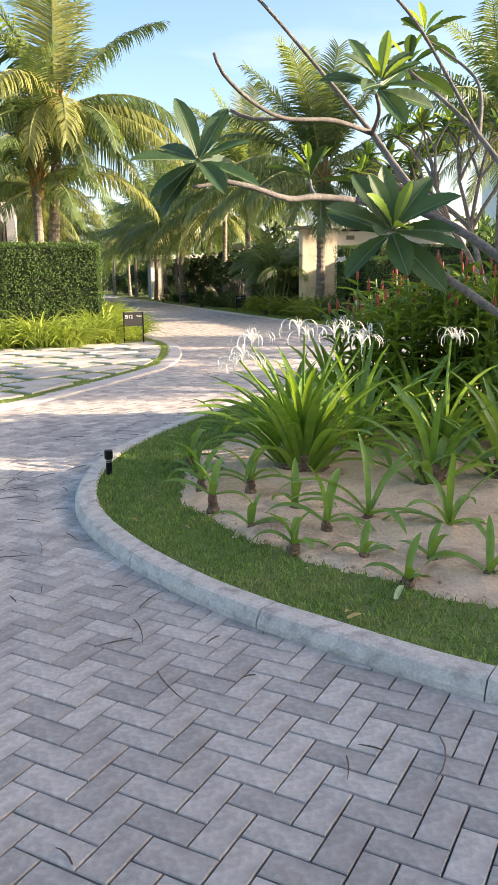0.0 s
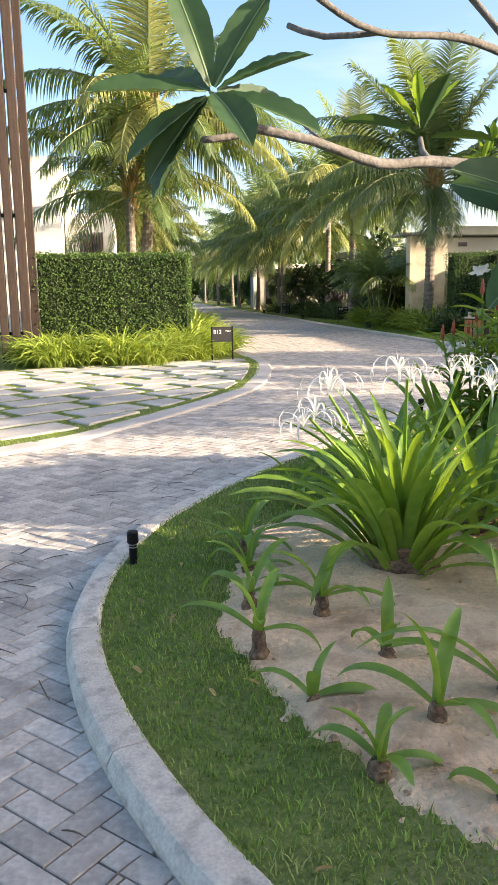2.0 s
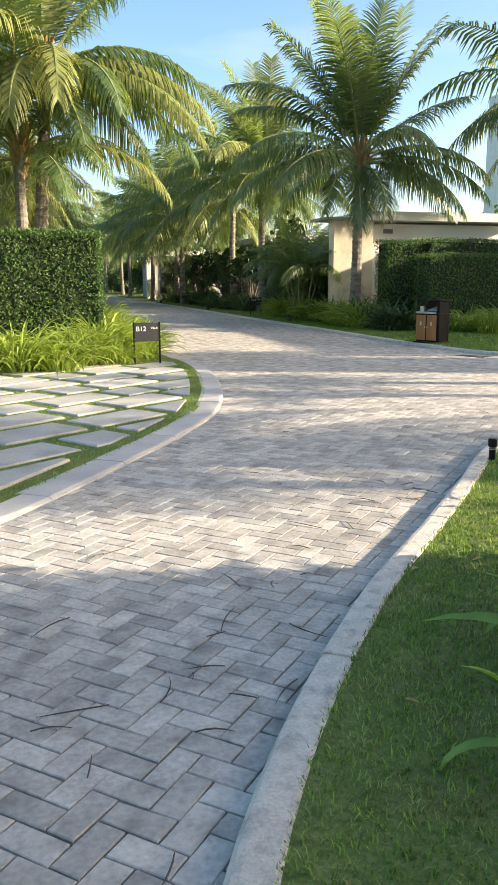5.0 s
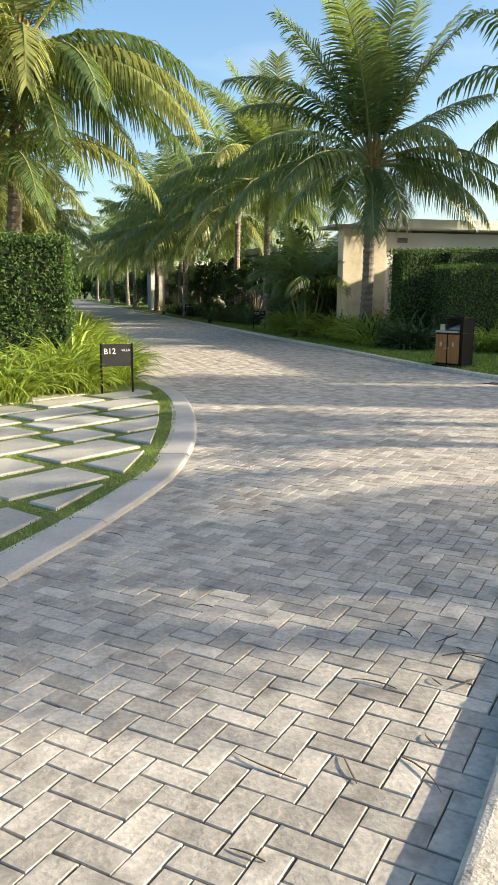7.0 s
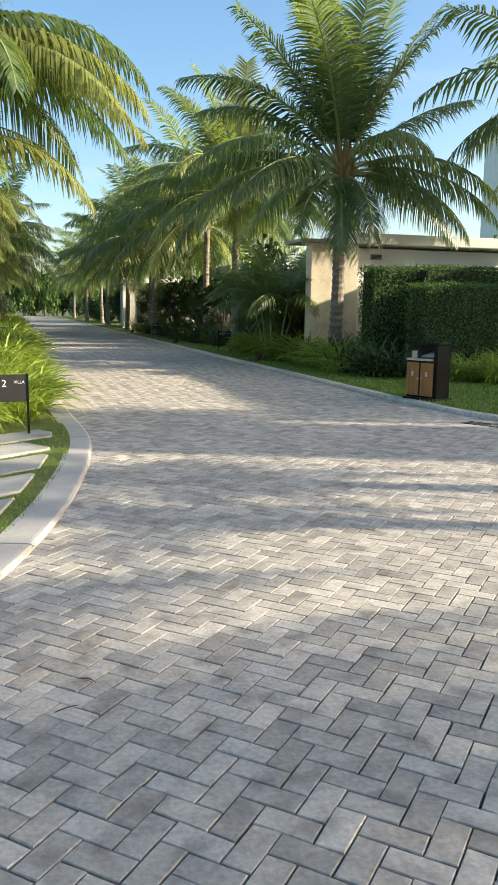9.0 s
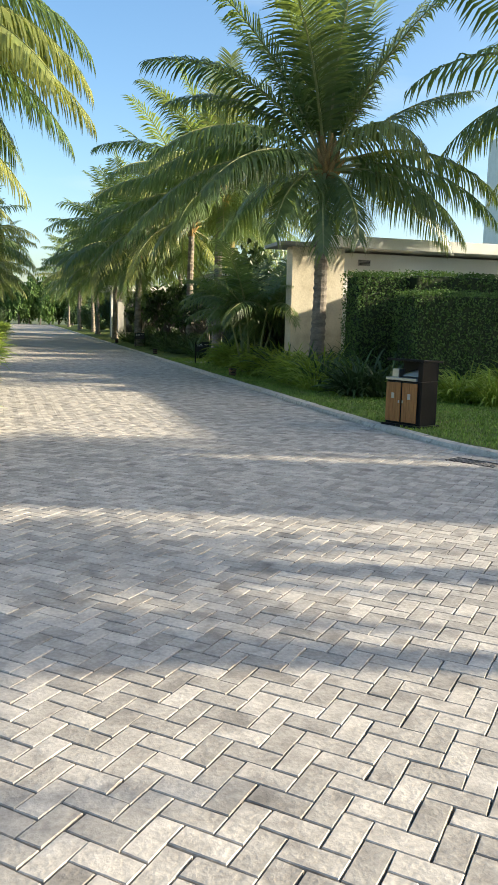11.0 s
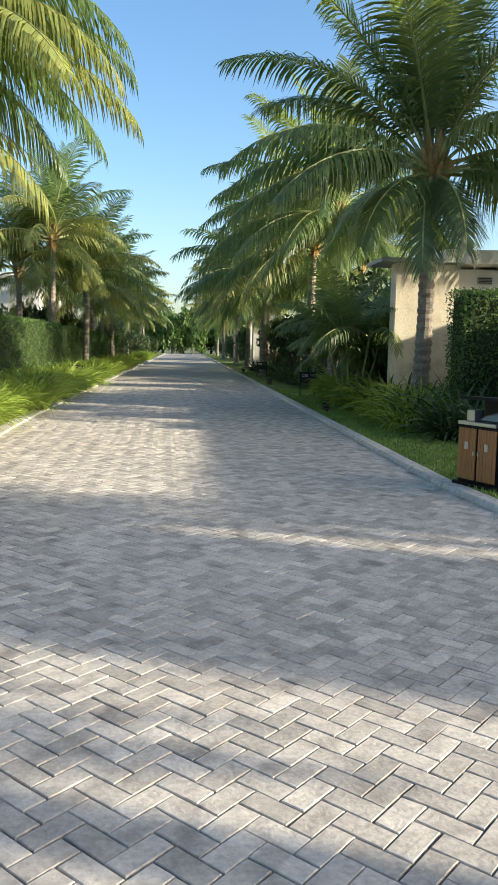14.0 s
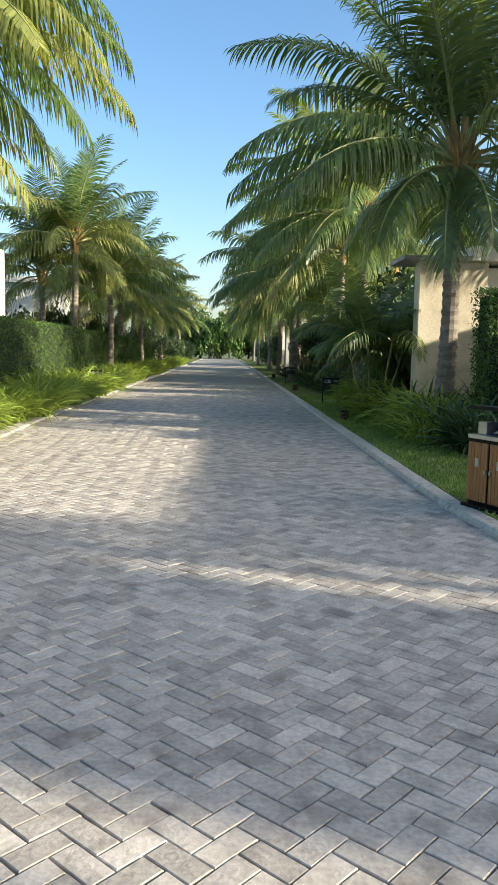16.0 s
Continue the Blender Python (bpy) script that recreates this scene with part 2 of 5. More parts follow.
def tube(verts, faces, pts, radii, sides=8, ring=None):
    """Adds a tapered tube along pts. ring: extra bulge for each ring."""
    pts = [Vector(p) for p in pts]
    base = len(verts)
    side = None
    for i, p in enumerate(pts):
        d = (pts[min(i + 1, len(pts) - 1)] - pts[max(i - 1, 0)]).normalized()
        if side is None:
            side = d.orthogonal().normalized()
        side = (side - d * side.dot(d)).normalized()
        up = d.cross(side)
        for k in range(sides):
            a = 2 * math.pi * k / sides
            verts.append(p + (side * math.cos(a) + up * math.sin(a)) * radii[i])
    for i in range(len(pts) - 1):
        for k in range(sides):
            k2 = (k + 1) % sides
            faces.append((base + i * sides + k, base + i * sides + k2, base + (i + 1) * sides + k2, base + (i + 1) * sides + k))
    faces.append(tuple(base + k for k in reversed(range(sides))))
    faces.append(tuple(base + (len(pts) - 1) * sides + k for k in range(sides)))


def smooth_line(pts, step=0.15, closed=False):
    """A Catmull-Rom line through pts at about even steps."""
    p = [np.array(q, float) for q in pts]
    out = []
    n = len(p)
    for i in range(n if closed else n - 1):
        a, b, c, d = (p[(i + k) % n] if closed else p[min(max(i + k, 0), n - 1)] for k in (-1, 0, 1, 2))
        m = max(2, int(np.linalg.norm(c - b) / step))
        for j in range(m):
            t = j / m
            out.append(0.5 * (2 * b + (c - a) * t + (2 * a - 5 * b + 4 * c - d) * t * t + (3 * b - a - 3 * c + d) * t ** 3))
    if not closed:
        out.append(p[-1])
    return np.array(out)


def offset_line(line, d):
    """The plan line moved by d to its right."""
    t = np.gradient(line, axis=0)
    t /= np.linalg.norm(t, axis=1)[:, None]
    return line + d * np.stack([t[:, 1], -t[:, 0]], 1)


def inside(pts, poly):
    """Which of the plan points lie in the polygon."""
    x, y = pts[:, 0], pts[:, 1]
    res = np.zeros(len(pts), bool)
    a, b = poly, np.roll(poly, -1, 0)
    for (x1, y1), (x2, y2) in zip(a, b):
        if y1 == y2:
            continue
        res ^= ((y1 > y) != (y2 > y)) & (x < (x2 - x1) * (y - y1) / (y2 - y1) + x1)
    return res


def sheet(name, poly, z, mat, label, category="", kind="structure", thick=0.05):
    """A flat slab over a plan polygon."""
    bm = bmesh.new()
    vs = [bm.verts.new((x, y, z)) for x, y in poly]
    es = [bm.edges.new((vs[i], vs[(i + 1) % len(vs)])) for i in range(len(vs))]
    bmesh.ops.triangle_fill(bm, edges=es, use_beauty=True, use_dissolve=False, normal=(0, 0, 1))
    for f in bm.faces:
        if f.normal.z < 0:
            f.normal_flip()
    r = bmesh.ops.extrude_face_region(bm, geom=list(bm.faces), use_keep_orig=True)
    for v in r["geom"]:
        if isinstance(v, bmesh.types.BMVert):
            v.co.z -= thick
    bmesh.ops.recalc_face_normals(bm, faces=bm.faces)
    return tagged(put(name, from_bm(name, bm, mat)), label, category, kind=kind)

# ---- plan: kerb lines ----
ISLAND = smooth_line([(9.0, -4.0), (4.2, -0.4), (2.4, 1.15), (1.43, 2.13), (1.05, 2.62), (0.72, 3.1), (0.46, 3.65), (0.27, 4.25), (0.185, 4.85), (0.25, 5.55),
                      (0.48, 6.3), (0.92, 7.1), (1.62, 8.05), (2.38, 8.9), (3.12, 9.75), (3.75, 10.5), (4.35, 11.05), (5.2, 11.45), (6.6, 11.7), (10.0, 11.8), (20.0, 11.8)], 0.12)
LEFT = smooth_line([(-14.0, 2.5), (-6.0, 5.4), (-2.6, 7.7), (-1.3, 8.65), (-0.55, 9.2), (-0.1, 9.65), (0.25, 10.1), (0.62, 10.65), (1.05, 11.3), (1.62, 12.2), (2.2, 13.3), (2.62, 14.6), (2.9, 15.9),
                    (3.1, 17.2), (3.2, 18.6), (3.12, 20.5), (2.97, 24.0), (2.8, 28.0), (2.74, 34.0), (2.74, 60.0), (2.74, 100.0), (2.74, 150.0)], 0.2)
RIGHT = smooth_line([(26.0, 15.6), (13.0, 16.0), (10.7, 16.7), (9.5, 17.8), (8.95, 19.0), (8.74, 20.6), (8.66, 22.5), (8.66, 30.0), (8.66, 60.0), (8.66, 100.0), (8.66, 150.0)], 0.2)

# ---- ground ----
tagged(put("ground", mesh("ground", [(-2500, -2500, -0.09), (2500, -2500, -0.09), (2500, 2500, -0.09), (-2500, 2500, -0.09)], [(0, 1, 2, 3)], M_GROUND)), "green and sandy open ground reaching the horizon", "ground", kind="structure")
sheet("road_bed", [(-22, -14), (30, -14), (30, 150), (-22, 150)], -0.016, M_SAND, "dark sand bed under the grey paved lane", "road")
sheet("road", [(2.7, 48.0), (8.7, 48.0), (8.7, 150), (2.7, 150)], -0.002, M_ROADFAR, "long straight grey paved lane between palms", "road", thick=0.01)
for k, poly in enumerate(([(-22, -14), (30, -14), (30, 0.57), (-22, 0.57)], [(-22, 0.571), (-5.571, 0.571), (-5.571, 9), (-22, 9)], [(-5.57, 0.571), (-2.21, 0.571), (-2.21, 5.96), (-5.57, 5.96)], [(9.58, 11.5), (30, 11.5), (30, 16.2), (9.58, 16.2)])):
    sheet("road_side", poly, -0.003, M_ROADFAR, "grey paved side lane", "road", thick=0.008)
isl_in = offset_line(ISLAND, 0.13)
lawn_poly = [tuple(p) for p in isl_in[::2]] + [(20.0, -4.0)]
sheet("island_lawn", lawn_poly, 0.06, M_LAWN, "short green lawn strip inside the concrete kerb", "lawn")
wide = 0.66 + 0.12 * np.clip((ISLAND[:, 1] - 4.9) / 0.6, 0, 1) + 0.2 * np.clip((ISLAND[:, 1] - 6.5) / 1.0, 0, 1)
soil_line = ISLAND + (offset_line(ISLAND, 1.0) - ISLAND) * wide[:, None]
soil_line = soil_line + np.array([[0.05 * math.sin(i * 0.9) + 0.04 * math.sin(i * 2.3 + 1), 0.05 * math.cos(i * 1.3)] for i in range(len(soil_line))])
soil_poly = [tuple(p) for p in soil_line[8:-14:2]] + [(14.0, 10.5), (14.0, -2.0)]


def soil():
    """A raked, uneven bed that dips under the turf at its rim."""
    nx, ny, c = 190, 190, 0.043
    gx, gy = np.meshgrid(0.6 + np.arange(nx) * c, 2.2 + np.arange(ny) * c, indexing="ij")
    P = np.stack([gx.ravel(), gy.ravel()], 1)
    ok = inside(P, np.array(soil_poly))
    rim = np.array(soil_line)
    d = np.full(len(P), 9.0)
    for q in rim:
        d = np.minimum(d, np.hypot(P[:, 0] - q[0], P[:, 1] - q[1]))
    d = np.where(ok, d, -d)
    z = np.array([0.02 + 0.03 * noise.noise((x * 2.2, y * 2.2, 0)) + 0.018 * noise.noise((x * 7, y * 7, 3)) + 0.01 * noise.noise((x * 19, y * 19, 5)) for x, y in P])
    z = 0.06 + np.clip(d, -0.12, 0.12) * 0.12 + z * np.clip((d + 0.03) / 0.2, 0, 1)
    ok = d > -0.1
    k = (np.arange(nx - 1)[:, None] * ny + np.arange(ny - 1)[None]).ravel()
    k = k[ok[k] | ok[k + 1] | ok[k + ny] | ok[k + ny + 1]]
    me = mesh("planting_bed", np.column_stack([P, z]), np.stack([k, k + ny, k + ny + 1, k + 1], 1).tolist(), M_SOIL, smooth=True)
    tagged(put("planting_bed", me), "bare sandy brown soil of the planting bed", "soil", kind="structure")


soil()
sheet("planting_bed_far", [(8.7, 2.2), (14, -2), (14, 10.5), (8.7, 10.3)], 0.07, M_SOIL, "bare sandy soil at the back of the bed", "soil")
left_in = offset_line(LEFT, -0.24)
sheet("left_lawn", [tuple(p) for p in left_in] + [(-60, 150), (-60, 2.5)], 0.03, M_LAWN, "sunny green lawn beside the lane", "lawn")
right_in = offset_line(RIGHT, 0.2)
sheet("right_lawn", [tuple(p) for p in right_in] + [(90, 150), (90, 15.6)], 0.06, M_LAWN, "shaded mown lawn along the lane", "lawn")


# ---- kerbs, each stone a part ----
def kerb(name, line, width, height, seg, mat, label, side, y_max=60.0, slope=0.35):
    owner = empty(name, label=label, category="kerb", kind="structure")
    d = np.r_[0, np.cumsum(np.linalg.norm(np.diff(line, axis=0), axis=1))]
    nrm = offset_line(line, 1.0) - line
    prof = [(0.0, -0.06), (0.004, height * slope), (0.028, height * 0.93), (0.05, height), (width - 0.015, height), (width, height - 0.012), (width, -0.06)]
    at = 0.0
    rest_v, rest_f = [], []
    rng = random.Random(len(line))
    while at < d[-1] - 0.05:
        end = min(at + seg, d[-1])
        ks = np.linspace(at + 0.003, end - 0.003, 6)
        xs = [np.array([np.interp(k, d, line[:, 0]), np.interp(k, d, line[:, 1])]) for k in ks]
        ns = [np.array([np.interp(k, d, nrm[:, 0]), np.interp(k, d, nrm[:, 1])]) * side for k in ks]
        far = xs[0][1] > y_max or xs[0][1] < -2
        vs, fs = (rest_v, rest_f) if far else ([], [])
        b0, m = len(vs), len(prof)
        lift = rng.uniform(-0.004, 0.004)
        for p, q in zip(xs, ns):
            for u, z in prof:
                j = 0.0025 * noise.noise((p[0] * 6 + u * 20, p[1] * 6, z * 30))
                vs.append((p[0] + q[0] * (u + j), p[1] + q[1] * (u + j), z + lift + j))
        for i in range(len(xs) - 1):
            for k in range(m - 1):
                f = (b0 + i * m + k, b0 + (i + 1) * m + k, b0 + (i + 1) * m + k + 1, b0 + i * m + k + 1)
                fs.append(f if side < 0 else f[::-1])
        fs.append(tuple(b0 + k for k in range(m)))
        fs.append(tuple(b0 + (len(xs) - 1) * m + k for k in reversed(range(m))))
        if not far:
            put("kerb_stone", mesh("kerb_stone", vs, fs, mat), owner)
        at = end
    if rest_v:
        tagged(put("far_kerb_stones", mesh("far_kerb_stones", rest_v, rest_f, mat), owner), kind="stuff")
    return owner


kerb("kerb_island", ISLAND, 0.148, 0.076, 0.98, M_KERB, "weathered grey concrete kerb curving round the bed", 1)
kerb("kerb_left", LEFT, 0.3, 0.032, 1.1, M_APRON, "pale flush concrete edging along the lane", -1, slope=0.5)
kerb("kerb_right", RIGHT, 0.2, 0.062, 0.98, M_KERB, "grey concrete kerb of the shaded lawn", 1)


# ---- stone slabs in the driveway ----
def slabs():
    owner = empty("driveway_slabs", label="pale rectangular stone slabs with grass joints", category="paving", kind="structure")
    rng = random.Random(5)
    poly = np.array([tuple(p) for p in offset_line(LEFT, -0.5)] + [(-60, 150), (-60, 2.5)])
    ang = radians(36.5)
    ca, sa = math.cos(ang), math.sin(ang)

    laid = []
    edge = offset_line(LEFT, -0.44)
    edge_n = edge - offset_line(LEFT, -0.43)
    edge_n /= np.linalg.norm(edge_n, axis=1)[:, None]

    def lay(u0, u1, v0, v1):
        c = [np.array((0.6 + a * ca - b * sa, 11.63 + a * sa + b * ca)) for a, b in ((u0, v0), (u1, v0), (u1, v1), (u0, v1))]
        mid = sum(c) / 4
        if mid[0] < -7 or mid[1] > 18.9 + 0.1 * mid[0] or mid[1] > 17.4 + 0.5 * (mid[0] + 2.0):
            return
        k = np.argmin(np.linalg.norm(edge - mid, axis=1))
        out = []
        for p, q in zip(c, c[1:] + c[:1]):
            a, b = (p - edge[k]) @ edge_n[k], (q - edge[k]) @ edge_n[k]
            if a >= 0:
                out.append(p)
            if a * b < 0:
                out.append(p + (q - p) * a / (a - b))
        if len(out) < 3:
            return
        mid, n = sum(out) / len(out), len(out)
        area = abs(sum(p[0] * q[1] - p[1] * q[0] for p, q in zip(out, out[1:] + out[:1]))) / 2
        if area < 0.06:
            return
        z = 0.05 + rng.uniform(-0.004, 0.006)
        ins = [p + (mid - p) / np.linalg.norm(mid - p) * 0.018 for p in out]
        vs = [(*p, -0.02) for p in out] + [(*p, z - 0.012) for p in out] + [(*p, z) for p in ins]
        fs = [tuple(range(2 * n, 3 * n))] + [(i + o, (i + 1) % n + o, n + (i + 1) % n + o, n + i + o) for o in (0, n) for i in range(n)]
        put("stone_slab", mesh("stone_slab", vs, fs, M_SLAB), owner)
        laid.append(np.array(out))

    for row in range(-8, 18):
        v = row * 0.69
        u = -11.0 + (row % 2) * 0.55 + (row % 3) * 0.12
        while u < 12:
            w = 1.0 if (row + int(u * 3)) % 5 else 0.6
            lay(u, u + w - 0.05, v, v + 0.53)
            u += w + 0.12
    return laid


SLABS = slabs()

# ---- plants ----
def strap(verts, faces, base, az, length, width, e0, bend, segs=7, fold=0.25, twist=0.0, tip=0.0):
    """A strap leaf: rises at e0 degrees, bends over by bend degrees, and is folded along its middle."""
    p = Vector(base)
    out = Vector((math.cos(az), math.sin(az), 0))
    sd = Vector((-math.sin(az), math.cos(az), 0))
    b = len(verts)
    for i in range(segs + 1):
        s = i / segs
        e = radians(e0 - bend * s ** 1.4)
        w = width * (0.55 + 0.9 * s) * (1 - s ** 2.2) ** 0.8 if s < 1 else tip
        w = min(w, width)
        d = out * math.cos(e) + Vector((0, 0, math.sin(e)))
        nrm = d.cross(sd)
        t = twist * s
        across = sd * math.cos(t) + nrm * math.sin(t)
        lift = nrm * (-fold * w) if fold else Vector()
        verts.extend((p - across * w / 2 + -lift, p + lift * 0.2, p + across * w / 2 - lift))
        p = p + d * (length / segs)
    for i in range(segs):
        r, q = b + 3 * i, b + 3 * (i + 1)
        faces.append((r, r + 1, q + 1, q))
        faces.append((r + 1, r + 2, q + 2, q + 1))


def clump_mesh(name, n, length, width, mat, seed, spread=0.18, e_lo=35, e_hi=88, bend=(60, 130), segs=5):
    rng = random.Random(seed)
    v, f = [], []
    for _ in range(n):
        a = rng.uniform(0, 2 * math.pi)
        r = spread * math.sqrt(rng.random())
        strap(v, f, (r * math.cos(a), r * math.sin(a), 0), a + rng.uniform(-0.7, 0.7), length * rng.uniform(0.55, 1.1), width * rng.uniform(0.7, 1.2),
              rng.uniform(e_lo, e_hi), rng.uniform(*bend), segs, 0.2, rng.uniform(-0.8, 0.8))
    return mesh(name, v, f, mat)


# coconut palms: an arching midrib with two rows of leaflets that hang by their own weight
def frond_mesh(name, e0, bend, seed, mats, length=4.6, droop=0.5, m=46, segs=2, width=0.075, power=1.2):
    rng = random.Random(seed)
    v, f, idx = [], [], []
    pts, tans = [], []
    p = Vector((0, 0, 0))
    n = 26
    side_bend = rng.uniform(-0.3, 0.3)
    for i in range(n + 1):
        s = i / n
        e = radians(e0 - bend * s ** power)
        az = side_bend * s * s
        d = Vector((math.cos(e) * math.cos(az), math.cos(e) * math.sin(az), math.sin(e)))
        pts.append(p.copy())
        tans.append(d)
        p = p + d * (length / n)
    tube(v, f, pts[::2], [0.045 * (1 - i / n) ** 0.8 + 0.005 for i in range(0, n + 1, 2)], 4)
    idx += [1] * len(f)
    for k in range(m):
        s = 0.15 + 0.85 * k / (m - 1)
        x = s * n
        i = min(int(x), n - 1)
        q = pts[i].lerp(pts[i + 1], x - i)
        d = tans[i].lerp(tans[min(i + 1, n)], x - i).normalized()
        sd = Vector((0, 0, 1)).cross(d)
        if sd.length < 0.2:
            sd = Vector((0, 1, 0))
        sd.normalize()
        up = d.cross(sd)
        prof = min(1.0, 0.55 + 3.0 * (s - 0.15)) * (1 - 0.6 * (max(0, s - 0.5) / 0.5) ** 1.3)
        # the wind parts the leaflets into loose bunches
        bunch = 0.14 * noise.noise((s * 9.0, seed * 3.1, 0.5))
        for sg in (-1, 1):
            if rng.random() < 0.03:
                continue
            l = 1.22 * prof * rng.uniform(0.86, 1.1)
            ahead = 0.34 + 0.4 * s + 2.4 * max(0, s - 0.85)
            di = (sd * sg + d * (ahead + bunch + rng.uniform(-0.1, 0.1)) + up * rng.uniform(0.05, 0.3)).normalized()
            w = width * rng.uniform(0.75, 1.15)
            b = len(v)
            pos = q.copy()
            sag = droop * rng.uniform(0.75, 1.3)
            for j in range(segs + 1):
                u = j / segs
                wj = w * (0.7 + 0.5 * u if u < 0.5 else 1.9 * (1 - u) + 0.03)
                v.extend((pos - d * wj / 2, pos + d * wj / 2))
                di = (di + Vector((0, 0, -sag * (0.45 + 1.5 * u) * 3.2 / segs))).normalized()
                pos = pos + di * l / segs
            for j in range(segs):
                f.append((b + 2 * j, b + 2 * j + 1, b + 2 * j + 3, b + 2 * j + 2))
                idx.append(0)
    return mesh(name, v, f, [mats, M_RACHIS], idx)


FRONDS = {}
for kind, (e0, bend, droop) in enumerate([(84, 22, 0.1), (72, 42, 0.22), (58, 64, 0.42), (44, 82, 0.6), (28, 88, 0.75), (10, 74, 0.8), (-12, 54, 0.8), (-40, 34, 0.6)]):
    FRONDS[kind] = [frond_mesh("frond", e0, bend, 10 * kind + j, M_FROND, droop=droop) for j in range(2)]
    FRONDS[(kind, "y")] = [frond_mesh("frond", e0, bend, 10 * kind + 5, M_FRONDY, droop=droop)]


def trunk_mesh(h, r, seed, lean=(0, 0)):
    rng = random.Random(seed)
    v, f = [], []
    pts, rad = [], []
    n = max(8, int(h / 0.085))
    for i in range(n + 1):
        s = i / n
        pts.append((lean[0] * s ** 1.6 + 0.02 * math.sin(s * 7 + seed), lean[1] * s ** 1.6, h * s))
        flare = 1 + 0.55 * math.exp(-s * h / 0.35)
        rad.append(r * flare * (1 - 0.28 * s) * (1.07 if i % 2 else 0.93) * rng.uniform(0.97, 1.03))
    tube(v, f, pts, rad, 12)
    return mesh("trunk", v, f, M_TRUNK, smooth=False)


def crownbase_mesh(r, seed):
    """Fibrous sheath and cut leaf bases under the fronds."""
    rng = random.Random(seed)
    v, f = [], []
    for k in range(26):
        a = k * 2.4
        z = -0.25 + 0.85 * k / 26
        o = Vector((math.cos(a), math.sin(a), 0))
        s = r * (0.9 - 0.3 * k / 26)
        p0 = o * s * 0.6 + Vector((0, 0, z - 0.2))
        p1 = o * s * 1.2 + Vector((0, 0, z + 0.1))
        p2 = o * (s * 1.5 + rng.uniform(0.05, 0.25)) + Vector((0, 0, z + 0.45))
        tube(v, f, [p0, p1, p2], [0.08, 0.07, 0.03], 5)
    tube(v, f, [(0, 0, -0.4), (0, 0, 0.1), (0, 0, 0.7)], [r * 0.8, r * 1.0, r * 0.25], 8)
    return mesh("crown_base", v, f, M_FIBRE)


def palm(x, y, h, seed, r=0.17, size=1.0, lean=(0, 0), yellow=0.15, counts=(4, 5, 6, 6, 6, 5, 4, 3), turn=0.0, label="tall coconut palm with arching green fronds", group="coconut palms along the lane", z=0.02):
    rng = random.Random(seed)
    t = empty("coconut_palm", pose(x, y, z), label=label, category="palm tree", group=group)
    put("trunk", trunk_mesh(h, r, seed, lean), t, label="ringed grey-brown trunk")
    top = Vector((lean[0], lean[1], h))
    put("crown_base", crownbase_mesh(r * 0.85, seed), t, Matrix.Translation(top), label="fibrous brown leaf bases")
    a = rng.uniform(0, 6.28) + turn
    for kind, n in enumerate(counts):
        for j in range(n):
            a += 2.399 + rng.uniform(-0.3, 0.3)
            yel = kind >= 3 and rng.random() < yellow
            me = rng.choice(FRONDS[(kind, "y")] if yel else FRONDS[kind])
            s = size * rng.uniform(0.88, 1.1) * (0.92, 1.0, 1.0, 1.0, 1.0, 0.95, 0.8, 0.55)[kind]
            o = put("frond", me, t, Matrix.Translation(top + Vector((math.cos(a), math.sin(a), 0)) * 0.07 + Vector((0, 0, 0.32 - 0.07 * kind))) @ pose(0, 0, 0, rng.uniform(-10, 10), rng.uniform(-7, 7), math.degrees(a)) @ Matrix.Scale(s, 4))
            if yel:
                o["label"] = "yellowing frond"
    return t


def great_palm(x, y, h, seed, r, lean, fronds, label, z=0.02):
    """A palm near the walk. Each frond: heading, rise and bend in degrees, length, sag of its leaflets, yellowing or not."""
    t = empty("coconut_palm", pose(x, y, z), label=label, category="palm tree", group="coconut palms along the lane")
    put("trunk", trunk_mesh(h, r, seed, lean), t, label="ringed grey-brown trunk")
    top = Vector((lean[0], lean[1], h))
    put("crown_base", crownbase_mesh(r * 0.9, seed), t, Matrix.Translation(top), label="fibrous brown leaf bases")
    for k, (az, e0, bend, length, droop, yel) in enumerate(fronds):
        me = frond_mesh("frond", e0, bend, seed * 100 + k, M_FRONDY if yel else M_FROND, length, droop, 88, 3, 0.058)
        o = radians(az)
        put("frond", me, t, Matrix.Translation(top + Vector((math.cos(o), math.sin(o), 0)) * 0.09 + Vector((0, 0, 0.12 + 0.25 * e0 / 90))) @ pose(0, 0, 0, 0, 0, az), "yellowing frond" if yel else "")
    return t


